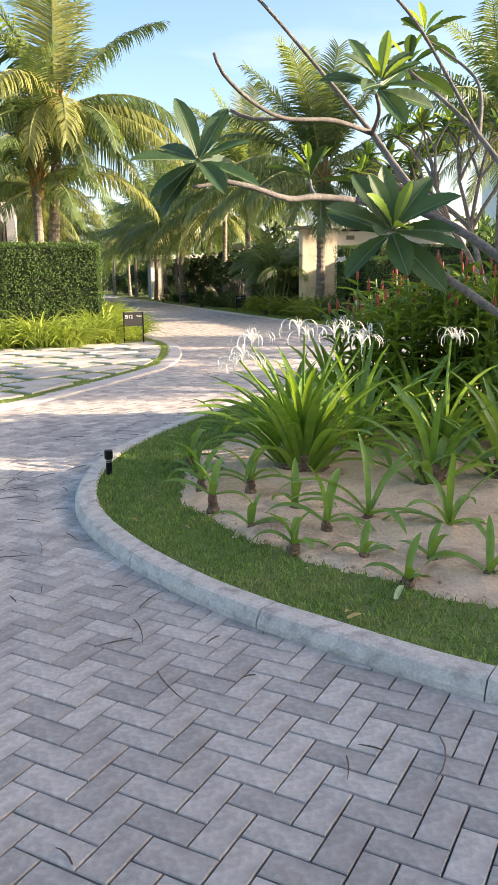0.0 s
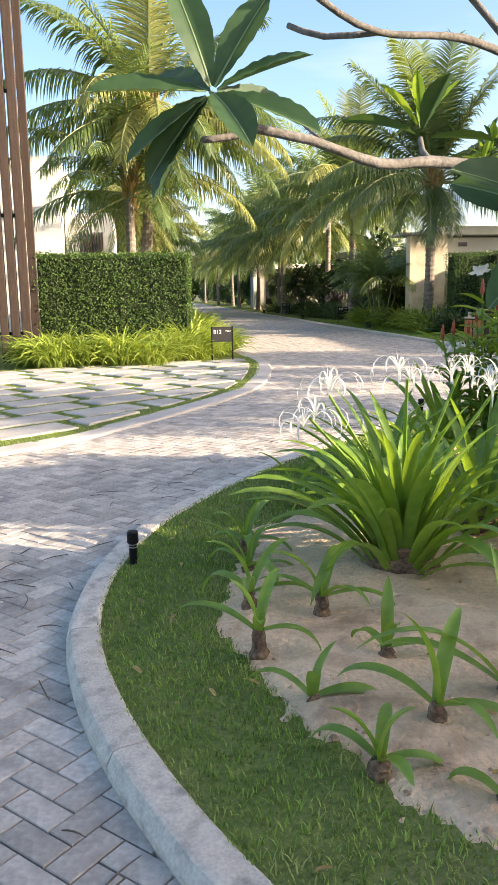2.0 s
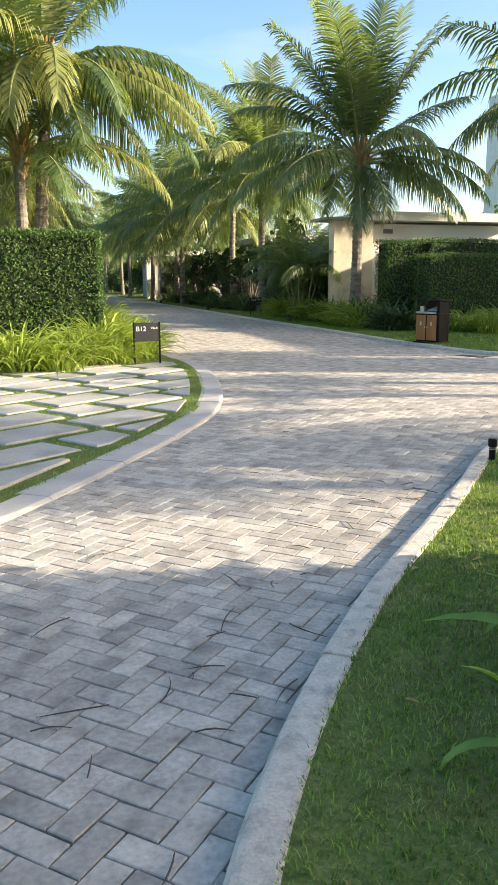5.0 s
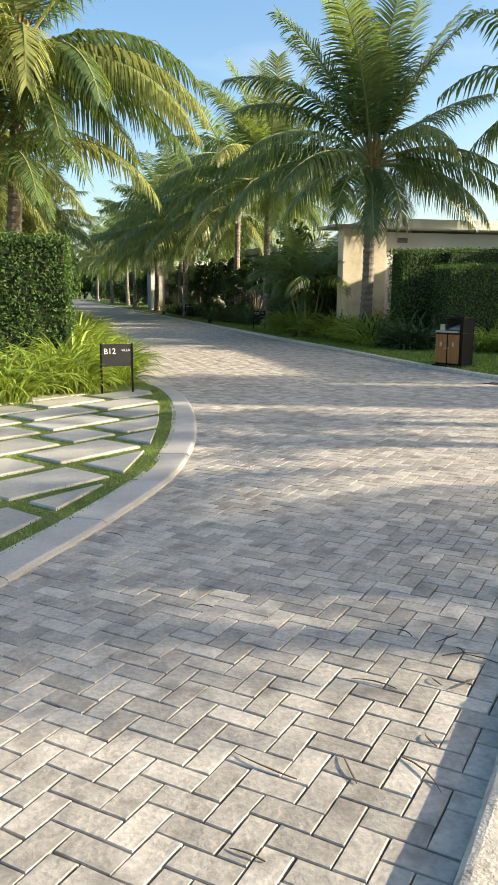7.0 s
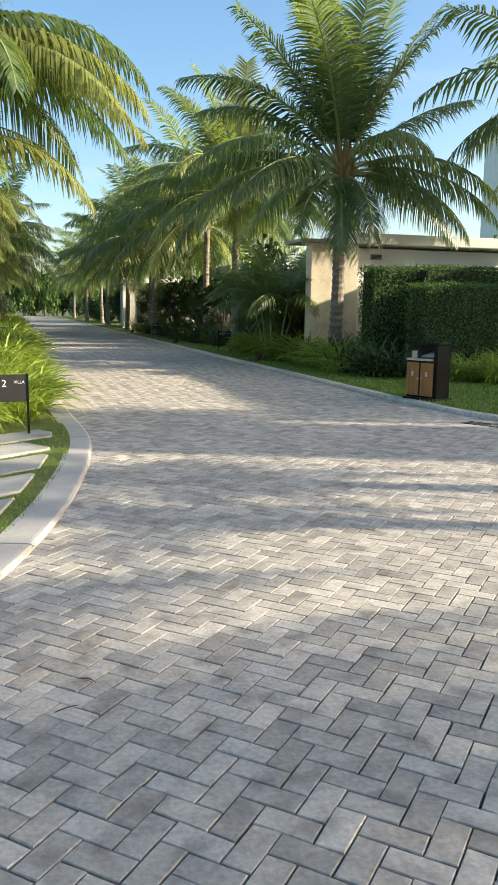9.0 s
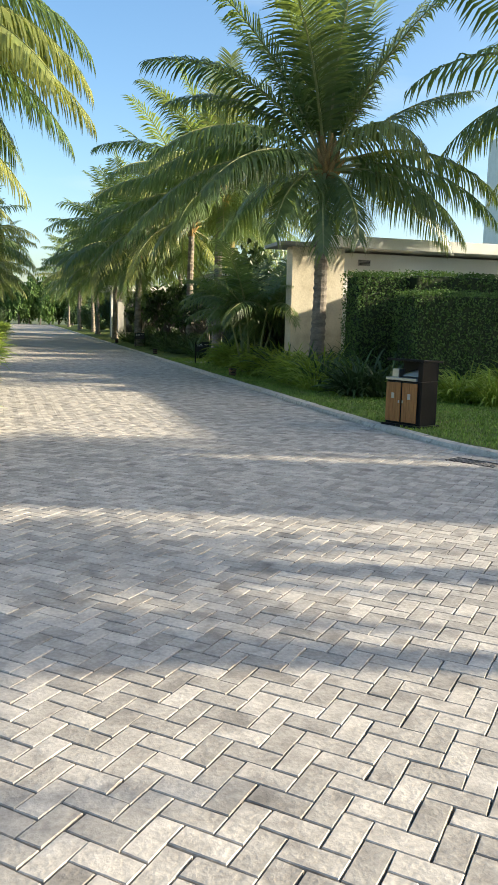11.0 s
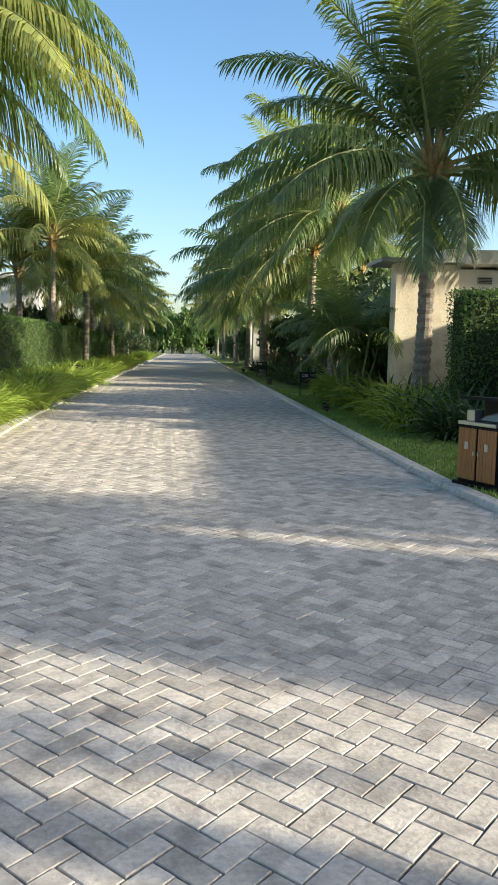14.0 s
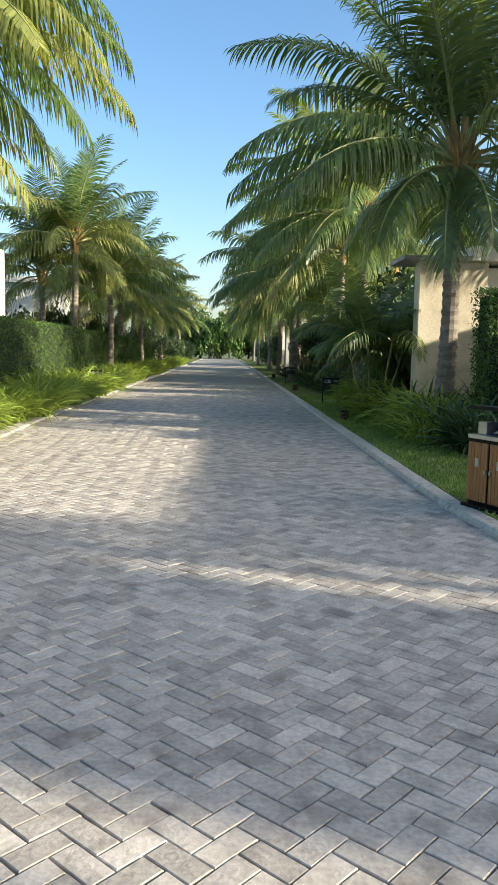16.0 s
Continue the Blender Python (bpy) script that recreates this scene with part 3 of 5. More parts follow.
great_palm(0.72, 25.7, 6.2, 3, 0.19, (0.36, -0.05), [
    (0, 60, 46, 4.2, 0.4, 0), (352, 30, 86, 4.2, 0.75, 0), (340, 16, 74, 4.3, 0.8, 1), (8, 8, 62, 4.3, 0.8, 1), (330, 6, 60, 4.2, 0.8, 1), (18, 28, 78, 4.2, 0.75, 0), (348, -4, 56, 4.1, 0.8, 0),
    (272, 84, 30, 4.4, 0.15, 1), (40, 80, 20, 4.7, 0.15, 0), (110, 78, 26, 4.6, 0.2, 0), (185, 70, 36, 4.6, 0.3, 0), (150, 66, 44, 4.6, 0.35, 0), (205, 60, 60, 4.5, 0.45, 0), (60, 60, 54, 4.5, 0.4, 0),
    (178, 44, 74, 4.6, 0.7, 0), (236, 46, 118, 3.7, 0.7, 1), (200, 20, 66, 4.4, 0.8, 0), (172, 14, 66, 4.5, 0.8, 1), (215, 2, 62, 4.0, 0.8, 0), (275, 24, 112, 3.4, 0.75, 1), (252, 10, 92, 3.5, 0.8, 1), (300, 12, 84, 3.6, 0.8, 0),
    (120, 30, 76, 4.4, 0.7, 0), (80, 22, 70, 4.4, 0.7, 0), (100, 4, 60, 4.2, 0.8, 1), (290, -22, 48, 2.8, 0.7, 0), (190, -18, 48, 3.2, 0.7, 0), (20, -12, 48, 3.4, 0.8, 0)],
    "large coconut palm with yellowing fronds behind the hedge")
palm(0.3, 25.0, 4.3, 4, r=0.17, size=0.8, lean=(0.1, 0.5), yellow=0.4, counts=(2, 3, 3, 3, 4, 4, 3, 2))
great_palm(10.85, 29.4, 5.0, 5, 0.19, (0.08, 0.05), [
    (95, 84, 14, 4.7, 0.14, 0), (172, 79, 18, 4.9, 0.16, 0), (15, 79, 18, 4.9, 0.16, 0), (226, 72, 30, 4.6, 0.22, 0), (178, 66, 30, 4.7, 0.26, 0), (4, 66, 16, 4.9, 0.22, 0), (328, 68, 30, 4.6, 0.24, 0), (130, 68, 34, 4.6, 0.25, 0), (60, 66, 36, 4.6, 0.25, 0), (275, 86, 24, 4.3, 0.15, 0),
    (2, 44, 34, 4.5, 0.45, 0), (182, 54, 66, 4.9, 0.4, 0), (150, 50, 62, 4.6, 0.45, 0), (196, 30, 76, 4.7, 0.7, 0), (190, 10, 62, 4.8, 0.8, 0), (214, 14, 66, 4.4, 0.8, 0), (168, 24, 70, 4.6, 0.7, 0), (222, -8, 60, 3.2, 0.8, 0),
    (300, 52, 128, 3.3, 0.75, 1), (274, -14, 70, 2.6, 0.75, 0), (246, -24, 56, 2.8, 0.7, 0), (352, 26, 74, 4.5, 0.75, 0), (338, 12, 64, 4.3, 0.8, 0), (318, 2, 64, 3.8, 0.8, 0), (12, 4, 58, 4.2, 0.8, 0), (40, 28, 74, 4.4, 0.7, 0), (90, 34, 76, 4.4, 0.65, 0), (110, 8, 62, 4.2, 0.75, 0), (60, -2, 56, 4.0, 0.8, 0)],
    "coconut palm with upright and drooping fronds beside the villa")
great_palm(11.0, 40.6, 5.9, 6, 0.17, (0.1, 0.0), [
    (95, 86, 16, 4.8, 0.12, 0), (182, 80, 24, 4.8, 0.18, 0), (10, 78, 24, 4.8, 0.18, 0), (270, 82, 24, 4.6, 0.15, 1), (150, 70, 36, 4.8, 0.25, 0), (205, 66, 46, 4.8, 0.3, 0), (340, 66, 44, 4.7, 0.3, 0), (45, 64, 46, 4.7, 0.3, 0),
    (180, 48, 70, 5.0, 0.5, 0), (200, 34, 76, 5.0, 0.65, 0), (170, 26, 70, 5.0, 0.7, 0), (224, 44, 92, 4.6, 0.6, 1), (250, 30, 92, 4.4, 0.7, 0), (188, 8, 62, 4.9, 0.8, 0), (210, 4, 62, 4.7, 0.8, 0), (236, 6, 68, 4.4, 0.8, 0), (280, 14, 84, 4.0, 0.8, 0), (310, 24, 80, 4.3, 0.75, 0), (350, 36, 78, 4.5, 0.65, 0), (335, 8, 64, 4.3, 0.8, 0), (5, 14, 64, 4.5, 0.8, 0), (200, -16, 50, 3.6, 0.8, 0), (260, -16, 56, 3.2, 0.7, 0), (310, -14, 52, 3.4, 0.8, 0),
    (90, 36, 76, 4.6, 0.6, 0), (120, 16, 66, 4.6, 0.75, 0), (60, 20, 70, 4.5, 0.75, 0)],
    "coconut palm with full drooping crown before the shrubs")
for i, (x, y, h) in enumerate([(11.1, 46.0, 5.5), (9.8, 53.0, 4.9), (10.6, 59.0, 5.3), (10.0, 65.5, 5.0), (10.8, 72.0, 5.4), (10.2, 80.0, 5.2), (10.6, 89.0, 5.4), (10.0, 99.0, 5.2), (11.0, 110.0, 5.4), (10.4, 124.0, 5.4), (14.5, 52.0, 5.6), (13.8, 62.0, 5.8)]):
    palm(x, y, h, 20 + i, size=1.12, yellow=0.15, counts=(3, 4, 4, 5, 6, 5, 3, 1) if i < 5 else (2, 3, 4, 4, 4, 4, 3, 1))
for i, (x, y, h) in enumerate([(0.4, 46.3, 5.6), (-1.2, 47.5, 4.4), (1.3, 50.0, 4.6), (0.8, 57.0, 4.4), (1.3, 63.0, 4.2), (0.2, 68.0, 4.4), (0.9, 76.0, 4.8), (0.5, 88.0, 5.0), (0.9, 102.0, 5.2), (0.3, 120.0, 5.2)]):
    # the high yellow share paints sunlight into these crowns
    palm(x, y, h, 40 + i, size=0.85 if i < 3 else 0.9, r=0.15, yellow=0.65, counts=(3, 4, 5, 5, 5, 4, 2, 1) if i < 5 else (2, 3, 4, 4, 4, 3, 2, 1), label="coconut palm with yellow-green fronds, sunlight put into their colour")
# the first reaches into view; the other five are unseen, added to cast shade
for i, (x, y, h) in enumerate([(16.9, 26.7, 6.6), (16.6, 6.4, 5.2), (17.2, 9.6, 4.7), (30.5, 10.65, 9.3), (16.4, 4.95, 5.9), (18.0, 10.7, 5.0)]):
    palm(x, y, h, 70 + i, size=(1.0, 0.52, 0.31, 0.3, 0.27, 0.27)[i], counts=(1, 2, 2, 3, 2, 1, 0, 0) if i == 2 else (3, 4, 5, 6, 7, 6, 4, 2))


# ---- hedges ----
def hedge(x0, y0, x1, y1, h, seed, label, density=420, faces="xXyYt", leaf=0.045, z0=0.02, mat=None):
    rng = np.random.default_rng(seed)
    t = empty("hedge", pose((x0 + x1) / 2, (y0 + y1) / 2, z0), label=label, category="hedge")
    cx, cy = (x0 + x1) / 2, (y0 + y1) / 2
    # plain box behind the leaves, coloured as the deep shade between them
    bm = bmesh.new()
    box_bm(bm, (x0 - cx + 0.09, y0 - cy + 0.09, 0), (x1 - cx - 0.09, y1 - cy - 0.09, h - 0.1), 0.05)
    put("core", from_bm("core", bm, M_HEDGECORE), t, label="plain dark core, shade between leaves put into its colour")
    P, N = [], []
    lx, ly = x1 - x0, y1 - y0
    for face, (w, d) in {"x": (ly, h), "X": (ly, h), "y": (lx, h), "Y": (lx, h), "t": (lx, ly)}.items():
        if face not in faces:
            continue
        n = int(w * d * density)
        a, b = rng.random(n) * w - w / 2, rng.random(n) * d
        dep = rng.normal(0, 0.035, n) - 0.03
        wob = np.array([0.06 * noise.noise((p * 1.3 + seed, q * 1.3, ord(face))) for p, q in zip(a, b)])
        dep = dep + wob
        if face == "x":
            P.append(np.stack([-lx / 2 - dep, a, b], 1)); N.append(np.tile([-1, 0, 0.25], (n, 1)))
        if face == "X":
            P.append(np.stack([lx / 2 + dep, a, b], 1)); N.append(np.tile([1, 0, 0.25], (n, 1)))
        if face == "y":
            P.append(np.stack([a, -ly / 2 - dep, b], 1)); N.append(np.tile([0, -1, 0.25], (n, 1)))
        if face == "Y":
            P.append(np.stack([a, ly / 2 + dep, b], 1)); N.append(np.tile([0, 1, 0.25], (n, 1)))
        if face == "t":
            P.append(np.stack([a, b - d / 2, h + dep], 1)); N.append(np.tile([0, 0, 1], (n, 1)))
    me = leaf_mesh("leaves", np.concatenate(P), np.concatenate(N), leaf, seed, mat or M_HEDGE)
    tagged(put("leaves", me, t, label="small dark green leaves"), kind="stuff")
    return t


def leaf_mesh(name, P, N, size, seed, mat, spread=0.75, aspect=0.55):
    """Pointed leaves, folded along the middle, at P, facing about N."""
    rng = np.random.default_rng(seed)
    n = len(P)
    N = N + rng.normal(0, spread, (n, 3))
    N /= np.linalg.norm(N, axis=1)[:, None]
    R = rng.normal(0, 1, (n, 3)) + [0, 0, -0.5]
    A = R - (R * N).sum(1)[:, None] * N
    A /= np.linalg.norm(A, axis=1)[:, None]
    B = np.cross(N, A)
    L = (size * rng.uniform(0.7, 1.35, n))[:, None]
    W = L * aspect / 2
    dip = -N * L * 0.12
    V = np.stack([P - A * L / 2, P + B * W + dip * -1, P + A * L / 2 + dip, P - B * W + dip * -1], 1).reshape(-1, 3)
    i = np.arange(n) * 4
    F = np.concatenate([np.stack([i, i + 1, i + 2], 1), np.stack([i, i + 2, i + 3], 1)])
    me = bpy.data.meshes.new(name)
    me.from_pydata(V, [], F.tolist())
    me.materials.append(mat)
    return me


hedge(-1.85, 20.5, 1.75, 22.2, 2.38, 1, "clipped dense green hedge, square-cut, beside the driveway", 800, "yXt", 0.062)
hedge(-0.6, 22.6, 1.1, 44.2, 2.2, 2, "clipped green boundary hedge along the lane", 260, "Xt", 0.07)
hedge(-0.4, 44.6, 1.0, 52.0, 2.15, 3, "clipped green boundary hedge along the lane", 240, "Xyt", 0.07)
hedge(-0.4, 53.0, 1.15, 72.0, 2.1, 4, "clipped green boundary hedge along the lane", 160, "Xyt", 0.09)
hedge(10.95, 27.2, 12.2, 28.2, 2.6, 5, "tall dark clipped hedge in shade", 700, "xyt", 0.06, z0=0.05)
hedge(11.3, 25.2, 16.2, 26.2, 2.15, 6, "long dark clipped hedge before the villa", 600, "xyt", 0.06, z0=0.05)
hedge(12.2, 27.0, 16.4, 28.1, 2.65, 7, "tall dark clipped hedge in shade", 300, "yt", 0.07, z0=0.05)

# ---- strappy grasses and shade plants ----
GRASSF = [clump_mesh("blades", 70, 0.86, 0.046, M_GRASSY, 140 + i, 0.3, 42, 88, (65, 130), 3) for i in range(3)]
GRASS = [clump_mesh("blades", 95, 0.9, 0.045, M_GRASSY, 100 + i, 0.28, 40, 88, (70, 140)) for i in range(4)]
DARK = [clump_mesh("blades", 60, 0.85, 0.055, M_DARKLEAF, 120 + i, 0.2, 25, 85, (40, 100)) for i in range(3)]


def tufts(meshes, spots, name, label, category, group, seed, s=(0.75, 1.15), z=0.03):
    rng = random.Random(seed)
    for x, y in spots:
        k = rng.uniform(*s)
        o = put(name, rng.choice(meshes), None, pose(x, y, z, 0, 0, rng.uniform(0, 360)) @ Matrix.Diagonal((k, k, k * rng.uniform(0.85, 1.1), 1)))
        tagged(o, label, category, group)


rng = random.Random(11)
spots = [(rng.uniform(-1.7, 1.8), rng.uniform(17.9, 20.2) + 0.0) for _ in range(34)]
spots = [(x, max(y, 17.6 + 0.12 * (x + 1.7))) for x, y in spots] + [(rng.uniform(1.3, 2.6), rng.uniform(19.3, 22.5)) for _ in range(22)]
tufts(GRASS, spots, "ornamental_grass", "yellow-green strappy ornamental grass tuft before the hedge", "ornamental grass", "grasses at the hedge foot", 1, (0.85, 1.15))
spots = [(rng.uniform(1.2, 2.5), rng.uniform(22.5, 40.5)) for _ in range(95)] 
far_spots = [(rng.uniform(1.2, 2.4), rng.uniform(41.8, 60)) for _ in range(55)] + [(rng.uniform(1.4, 2.3), rng.uniform(60, 95)) for _ in range(40)]
tufts(GRASSF, far_spots, "ornamental_grass", "sunlit yellow-green strappy ornamental grass tuft at the lane edge", "ornamental grass", "grasses along the lane", 6, (1.0, 1.45))
tufts(GRASS, spots, "ornamental_grass", "sunlit yellow-green strappy ornamental grass tuft at the lane edge", "ornamental grass", "grasses along the lane", 2, (0.9, 1.3))
spots = [(rng.uniform(10.2, 11.2), rng.uniform(33.5, 36.0)) for _ in range(16)] + [(rng.uniform(11.2, 14.5), rng.uniform(23.4, 24.9)) for _ in range(16)]
tufts(GRASS, spots, "ornamental_grass", "strappy green ornamental grass tuft in shade", "ornamental grass", "grasses on the shaded lawn", 3, (0.8, 1.2), 0.05)
tufts(GRASS, [(rng.uniform(10.0, 10.9), rng.uniform(30.8, 36.0)) for _ in range(16)] + [(rng.uniform(9.75, 10.5), rng.uniform(26.5, 31.5)) for _ in range(14)], "ornamental_grass", "strappy green ornamental grass tuft in shade", "ornamental grass", "grasses on the shaded lawn", 5, (0.9, 1.3), 0.05)
spots = [(rng.uniform(10.1, 10.9), rng.uniform(24.6, 33)) for _ in range(30)] + [(rng.uniform(10.3, 12.6), rng.uniform(28.5, 33.5)) for _ in range(34)] + [(rng.uniform(10.0, 12.5), rng.uniform(37.5, 60)) for _ in range(60)]
spots = [(x, y) for x, y in spots if not (x > 10.85 and 24.9 < y < 28.5) and math.hypot(x - 10.85, y - 29.4) > 0.35]
tufts(DARK, spots, "foliage_plant", "dark green broad-bladed foliage plant in shade", "foliage plant", "shade plants before the villas", 4, (0.8, 1.3), 0.05)


# ---- shrubs, small trees and far woods ----
def bush_meshes(seed, leaf, n, mat, name="leaves"):
    g = np.random.default_rng(seed)
    P, N = [], []
    for k in range(9):
        c = np.array([g.uniform(-0.55, 0.55), g.uniform(-0.55, 0.55), g.uniform(0.35, 0.95)])
        r = g.uniform(0.28, 0.5)
        d = g.normal(0, 1, (n // 9, 3))
        d /= np.linalg.norm(d, axis=1)[:, None]
        P.append(c + d * r * g.uniform(0.55, 1.12, (n // 9, 1)) * [1, 1, 0.85])
        N.append(d + [0, 0, 0.4])
    P, N = np.concatenate(P), np.concatenate(N)
    P[:, 2] = np.maximum(P[:, 2], 0.03)
    return leaf_mesh(name, P, N, leaf, seed, mat)


def stems_mesh(seed):
    rng = random.Random(seed)
    v, f = [], []
    top = Vector((0.02, 0.03, 0.3))
    tube(v, f, [(0, 0, -0.03), top * 0.6, top, (0.05, -0.02, 0.75)], [0.05, 0.04, 0.035, 0.012], 6)
    return mesh("stem", v, f, M_BARK)


BUSH = [bush_meshes(300 + i, 0.095, 3600, M_DARKLEAF) for i in range(3)]
BUSHF = [bush_meshes(310 + i, 0.14, 2200, M_DARKLEAF) for i in range(2)]
WOOD = [bush_meshes(320 + i, 0.16, 1300, M_HEDGE) for i in range(3)]


def rosette_bush(seed):
    """Leaf rosettes at the ends of forking bare stems: the leaves, and the stems."""
    rng, g = random.Random(seed), np.random.default_rng(seed)
    P, N, v, f = [], [], [], []
    for k in range(44):
        a, e = k * 2.4, rng.uniform(-0.1, 1.0)
        tip = Vector((math.cos(a) * math.cos(e) * rng.uniform(0.5, 0.95), math.sin(a) * math.cos(e) * rng.uniform(0.5, 0.95), 0.62 + 0.6 * math.sin(e) * rng.uniform(0.7, 1.1)))
        fork = Vector((tip.x * 0.35, tip.y * 0.35, 0.3 + 0.25 * rng.random()))
        tube(v, f, [(0.02 * math.cos(a), 0.02 * math.sin(a), 0.0), fork, tip], [0.02, 0.016, 0.01], 5)
        d = g.normal(0, 1, (17, 3)) + np.array(tip - fork) * 0.8
        d /= np.linalg.norm(d, axis=1)[:, None]
        P.append(np.array(tip) + d * [0.12, 0.12, 0.09])
        N.append(np.cross(d, np.cross([0, 0, 1.0], d)) + [0, 0, 0.2])
    return leaf_mesh("leaves", np.concatenate(P), np.concatenate(N), 0.19, seed, M_DARKLEAF, 0.3, 0.38), mesh("stem", v, f, M_BARK)


PLUMBUSH = [rosette_bush(330 + i) for i in range(3)]
STEM = stems_mesh(1)
PETALS = []
for i in range(2):
    g = np.random.default_rng(i)
    d = g.normal(0, 1, (60, 3))
    d /= np.linalg.norm(d, axis=1)[:, None]
    PETALS.append(leaf_mesh("blossoms", d * [0.8, 0.8, 0.55] + [0, 0, 0.75], d, 0.09, i, M_PETAL, aspect=0.9))


def shrub(x, y, s, h, seed, label, meshes, name="shrub", blossoms=False, group="shrubs along the villas", z=0.04, category="shrub"):
    rng = random.Random(seed)
    t = empty(name, pose(x, y, z, 0, 0, rng.uniform(0, 360)) @ Matrix.Diagonal((s, s, h, 1)), label=label, category=category, group=group)
    me = rng.choice(meshes)
    me, stem = me if isinstance(me, tuple) else (me, STEM)
    put("stem", stem, t)
    tagged(put("leaves", me, t), kind="stuff")
    if blossoms:
        tagged(put("blossoms", rng.choice(PETALS), t, label="small white blossoms"), kind="stuff")
    return t


rng = random.Random(21)
for i in range(9):
    shrub(rng.uniform(12.0, 13.6), 33.2 + i * 1.3, rng.uniform(0.9, 1.4), rng.uniform(1.6, 2.3), 400 + i, "dense dark green shrub in the shade of palms", BUSH)
for i in range(14):
    shrub(rng.uniform(11.7, 13.4), 43.5 + i * 1.9, rng.uniform(1.3, 1.8), rng.uniform(1.9, 2.9), 420 + i, "dark leafy plumeria shrub with bare grey stems", PLUMBUSH, "plumeria_shrub", i % 2 == 0)
for i in range(14):
    shrub(rng.uniform(10.9, 12.6), 41.0 + i * 4.2, rng.uniform(0.7, 1.1), rng.uniform(0.6, 0.9), 440 + i, "low green shrub on the shaded lawn", BUSH)
for i in range(12):
    shrub(rng.uniform(11.5, 14.5), 72 + i * 6, rng.uniform(1.8, 2.6), rng.uniform(2.5, 3.6), 460 + i, "large dark shrub far along the lane", BUSHF)
for i in range(14):
    shrub(rng.uniform(-2.6, -0.8), 34 + i * 3.2, rng.uniform(1.0, 1.5), rng.uniform(2.2, 2.9), 480 + i, "leafy garden shrub behind the hedge", BUSHF)
for i in range(12):
    shrub(rng.uniform(-0.6, 1.0), 73 + i * 6, rng.uniform(1.3, 1.9), rng.uniform(1.8, 2.6), 500 + i, "green shrub far along the lane", BUSH)
for i in range(16):
    shrub(-6.5 + i * 1.7, rng.uniform(146, 156), rng.uniform(3.0, 4.5), rng.uniform(4.5, 7.0), 520 + i, "tall green tree closing the end of the lane", WOOD, "tree", group="far trees", category="tree")
for i in range(26):
    shrub(-10 - i * 3.2 + rng.uniform(-1, 1), rng.uniform(60, 135), rng.uniform(3.5, 5.0), rng.uniform(5.0, 7.0), 540 + i, "green garden tree behind the villas", WOOD, "tree", group="far trees", category="tree")
for i in range(30):
    shrub(24 + i * 3.0 + rng.uniform(-1, 1), rng.uniform(45, 130), rng.uniform(3.5, 5.0), rng.uniform(4.0, 6.0), 570 + i, "green garden tree behind the villas", WOOD, "tree", group="far trees", category="tree")
shrub(13.0, 39.5, 1.9, 3.2, 610, "large dark green shrub in the shade of palms", BUSHF)
shrub(11.2, 37.6, 0.8, 1.0, 611, "low dark shrub behind the sign", BUSH)


def areca(x, y, seed, s=0.42):
    rng = random.Random(seed)
    t = empty("areca_palm", pose(x, y, 0.04), label="multi-stemmed dark areca palm in shade", category="palm", group="areca palms")
    for k in range(6):
        a = k * 1.05
        o = Vector((math.cos(a), math.sin(a), 0)) * 0.25
        h = rng.uniform(1.0, 1.8)
        v, f = [], []
        tube(v, f, [o, o * 1.6 + Vector((0, 0, h * 0.6)), o * 2.2 + Vector((0, 0, h))], [0.035, 0.03, 0.025], 7)
        put("stem", mesh("stem", v, f, M_RACHIS), t, label="slender pale stem")
        for j in range(5):
            put("frond", rng.choice(FRONDS[rng.choice((1, 2, 2, 3, 4))]), t, Matrix.Translation(o * 2.2 + Vector((0, 0, h))) @ pose(0, 0, 0, 0, 0, rng.uniform(0, 360)) @ Matrix.Scale(s * rng.uniform(0.8, 1.1), 4))


areca(11.9, 35.4, 1)
areca(12.6, 36.6, 2)
areca(10.9, 33.6, 3, 0.5)
areca(10.0, 32.3, 4, 0.5)
shrub(11.2, 33.0, 1.1, 1.9, 612, "tall dark green shrub beside the stone wall", BUSH)
shrub(12.0, 34.0, 1.2, 2.1, 613, "tall dark green shrub beside the stone wall", BUSH)


# ---- villas and walls ----
def villa_right():
    t = empty("villa", pose(10.5, 30.6, 0.04), label="low white villa with flat roof and cream stone end wall", category="house")
    box("stone_wall", (0.05, 0, 0), (1.5, 0.45, 3.4), M_CREAM, t, 0.01, "cream rough stone wall")
    box("wall", (1.52, 0.5, 0), (7.6, 2.6, 3.35), M_RENDER, t, 0.0, "white rendered wall")
    box("roof", (1.1, -0.2, 3.42), (7.7, 3.2, 3.72), M_RENDER, t, 0.02, "flat white roof slab")
    box("roof", (-0.35, -0.25, 3.405), (1.09, 1.2, 3.5), M_GREYWALL, t, 0.01, "thin grey eave")
    v = box("vent", (2.1, 0.44, 3.02), (2.45, 0.5, 3.18), M_GREYWALL, t, 0.005, "small louvred wall vent")
    for i in range(4):
        box("slat", (2.12, 0.42, 3.04 + i * 0.034), (2.43, 0.44, 3.055 + i * 0.034), M_DARKPANEL, v)
    lamp = bmesh.new()
    bmesh.ops.create_uvsphere(lamp, u_segments=14, v_segments=8, radius=0.11, matrix=Matrix.Translation((3.2, 0.36, 2.75)))
    put("wall_lamp", from_bm("wall_lamp", lamp, M_RENDER, True), t, label="round white wall lamp")


villa_right()


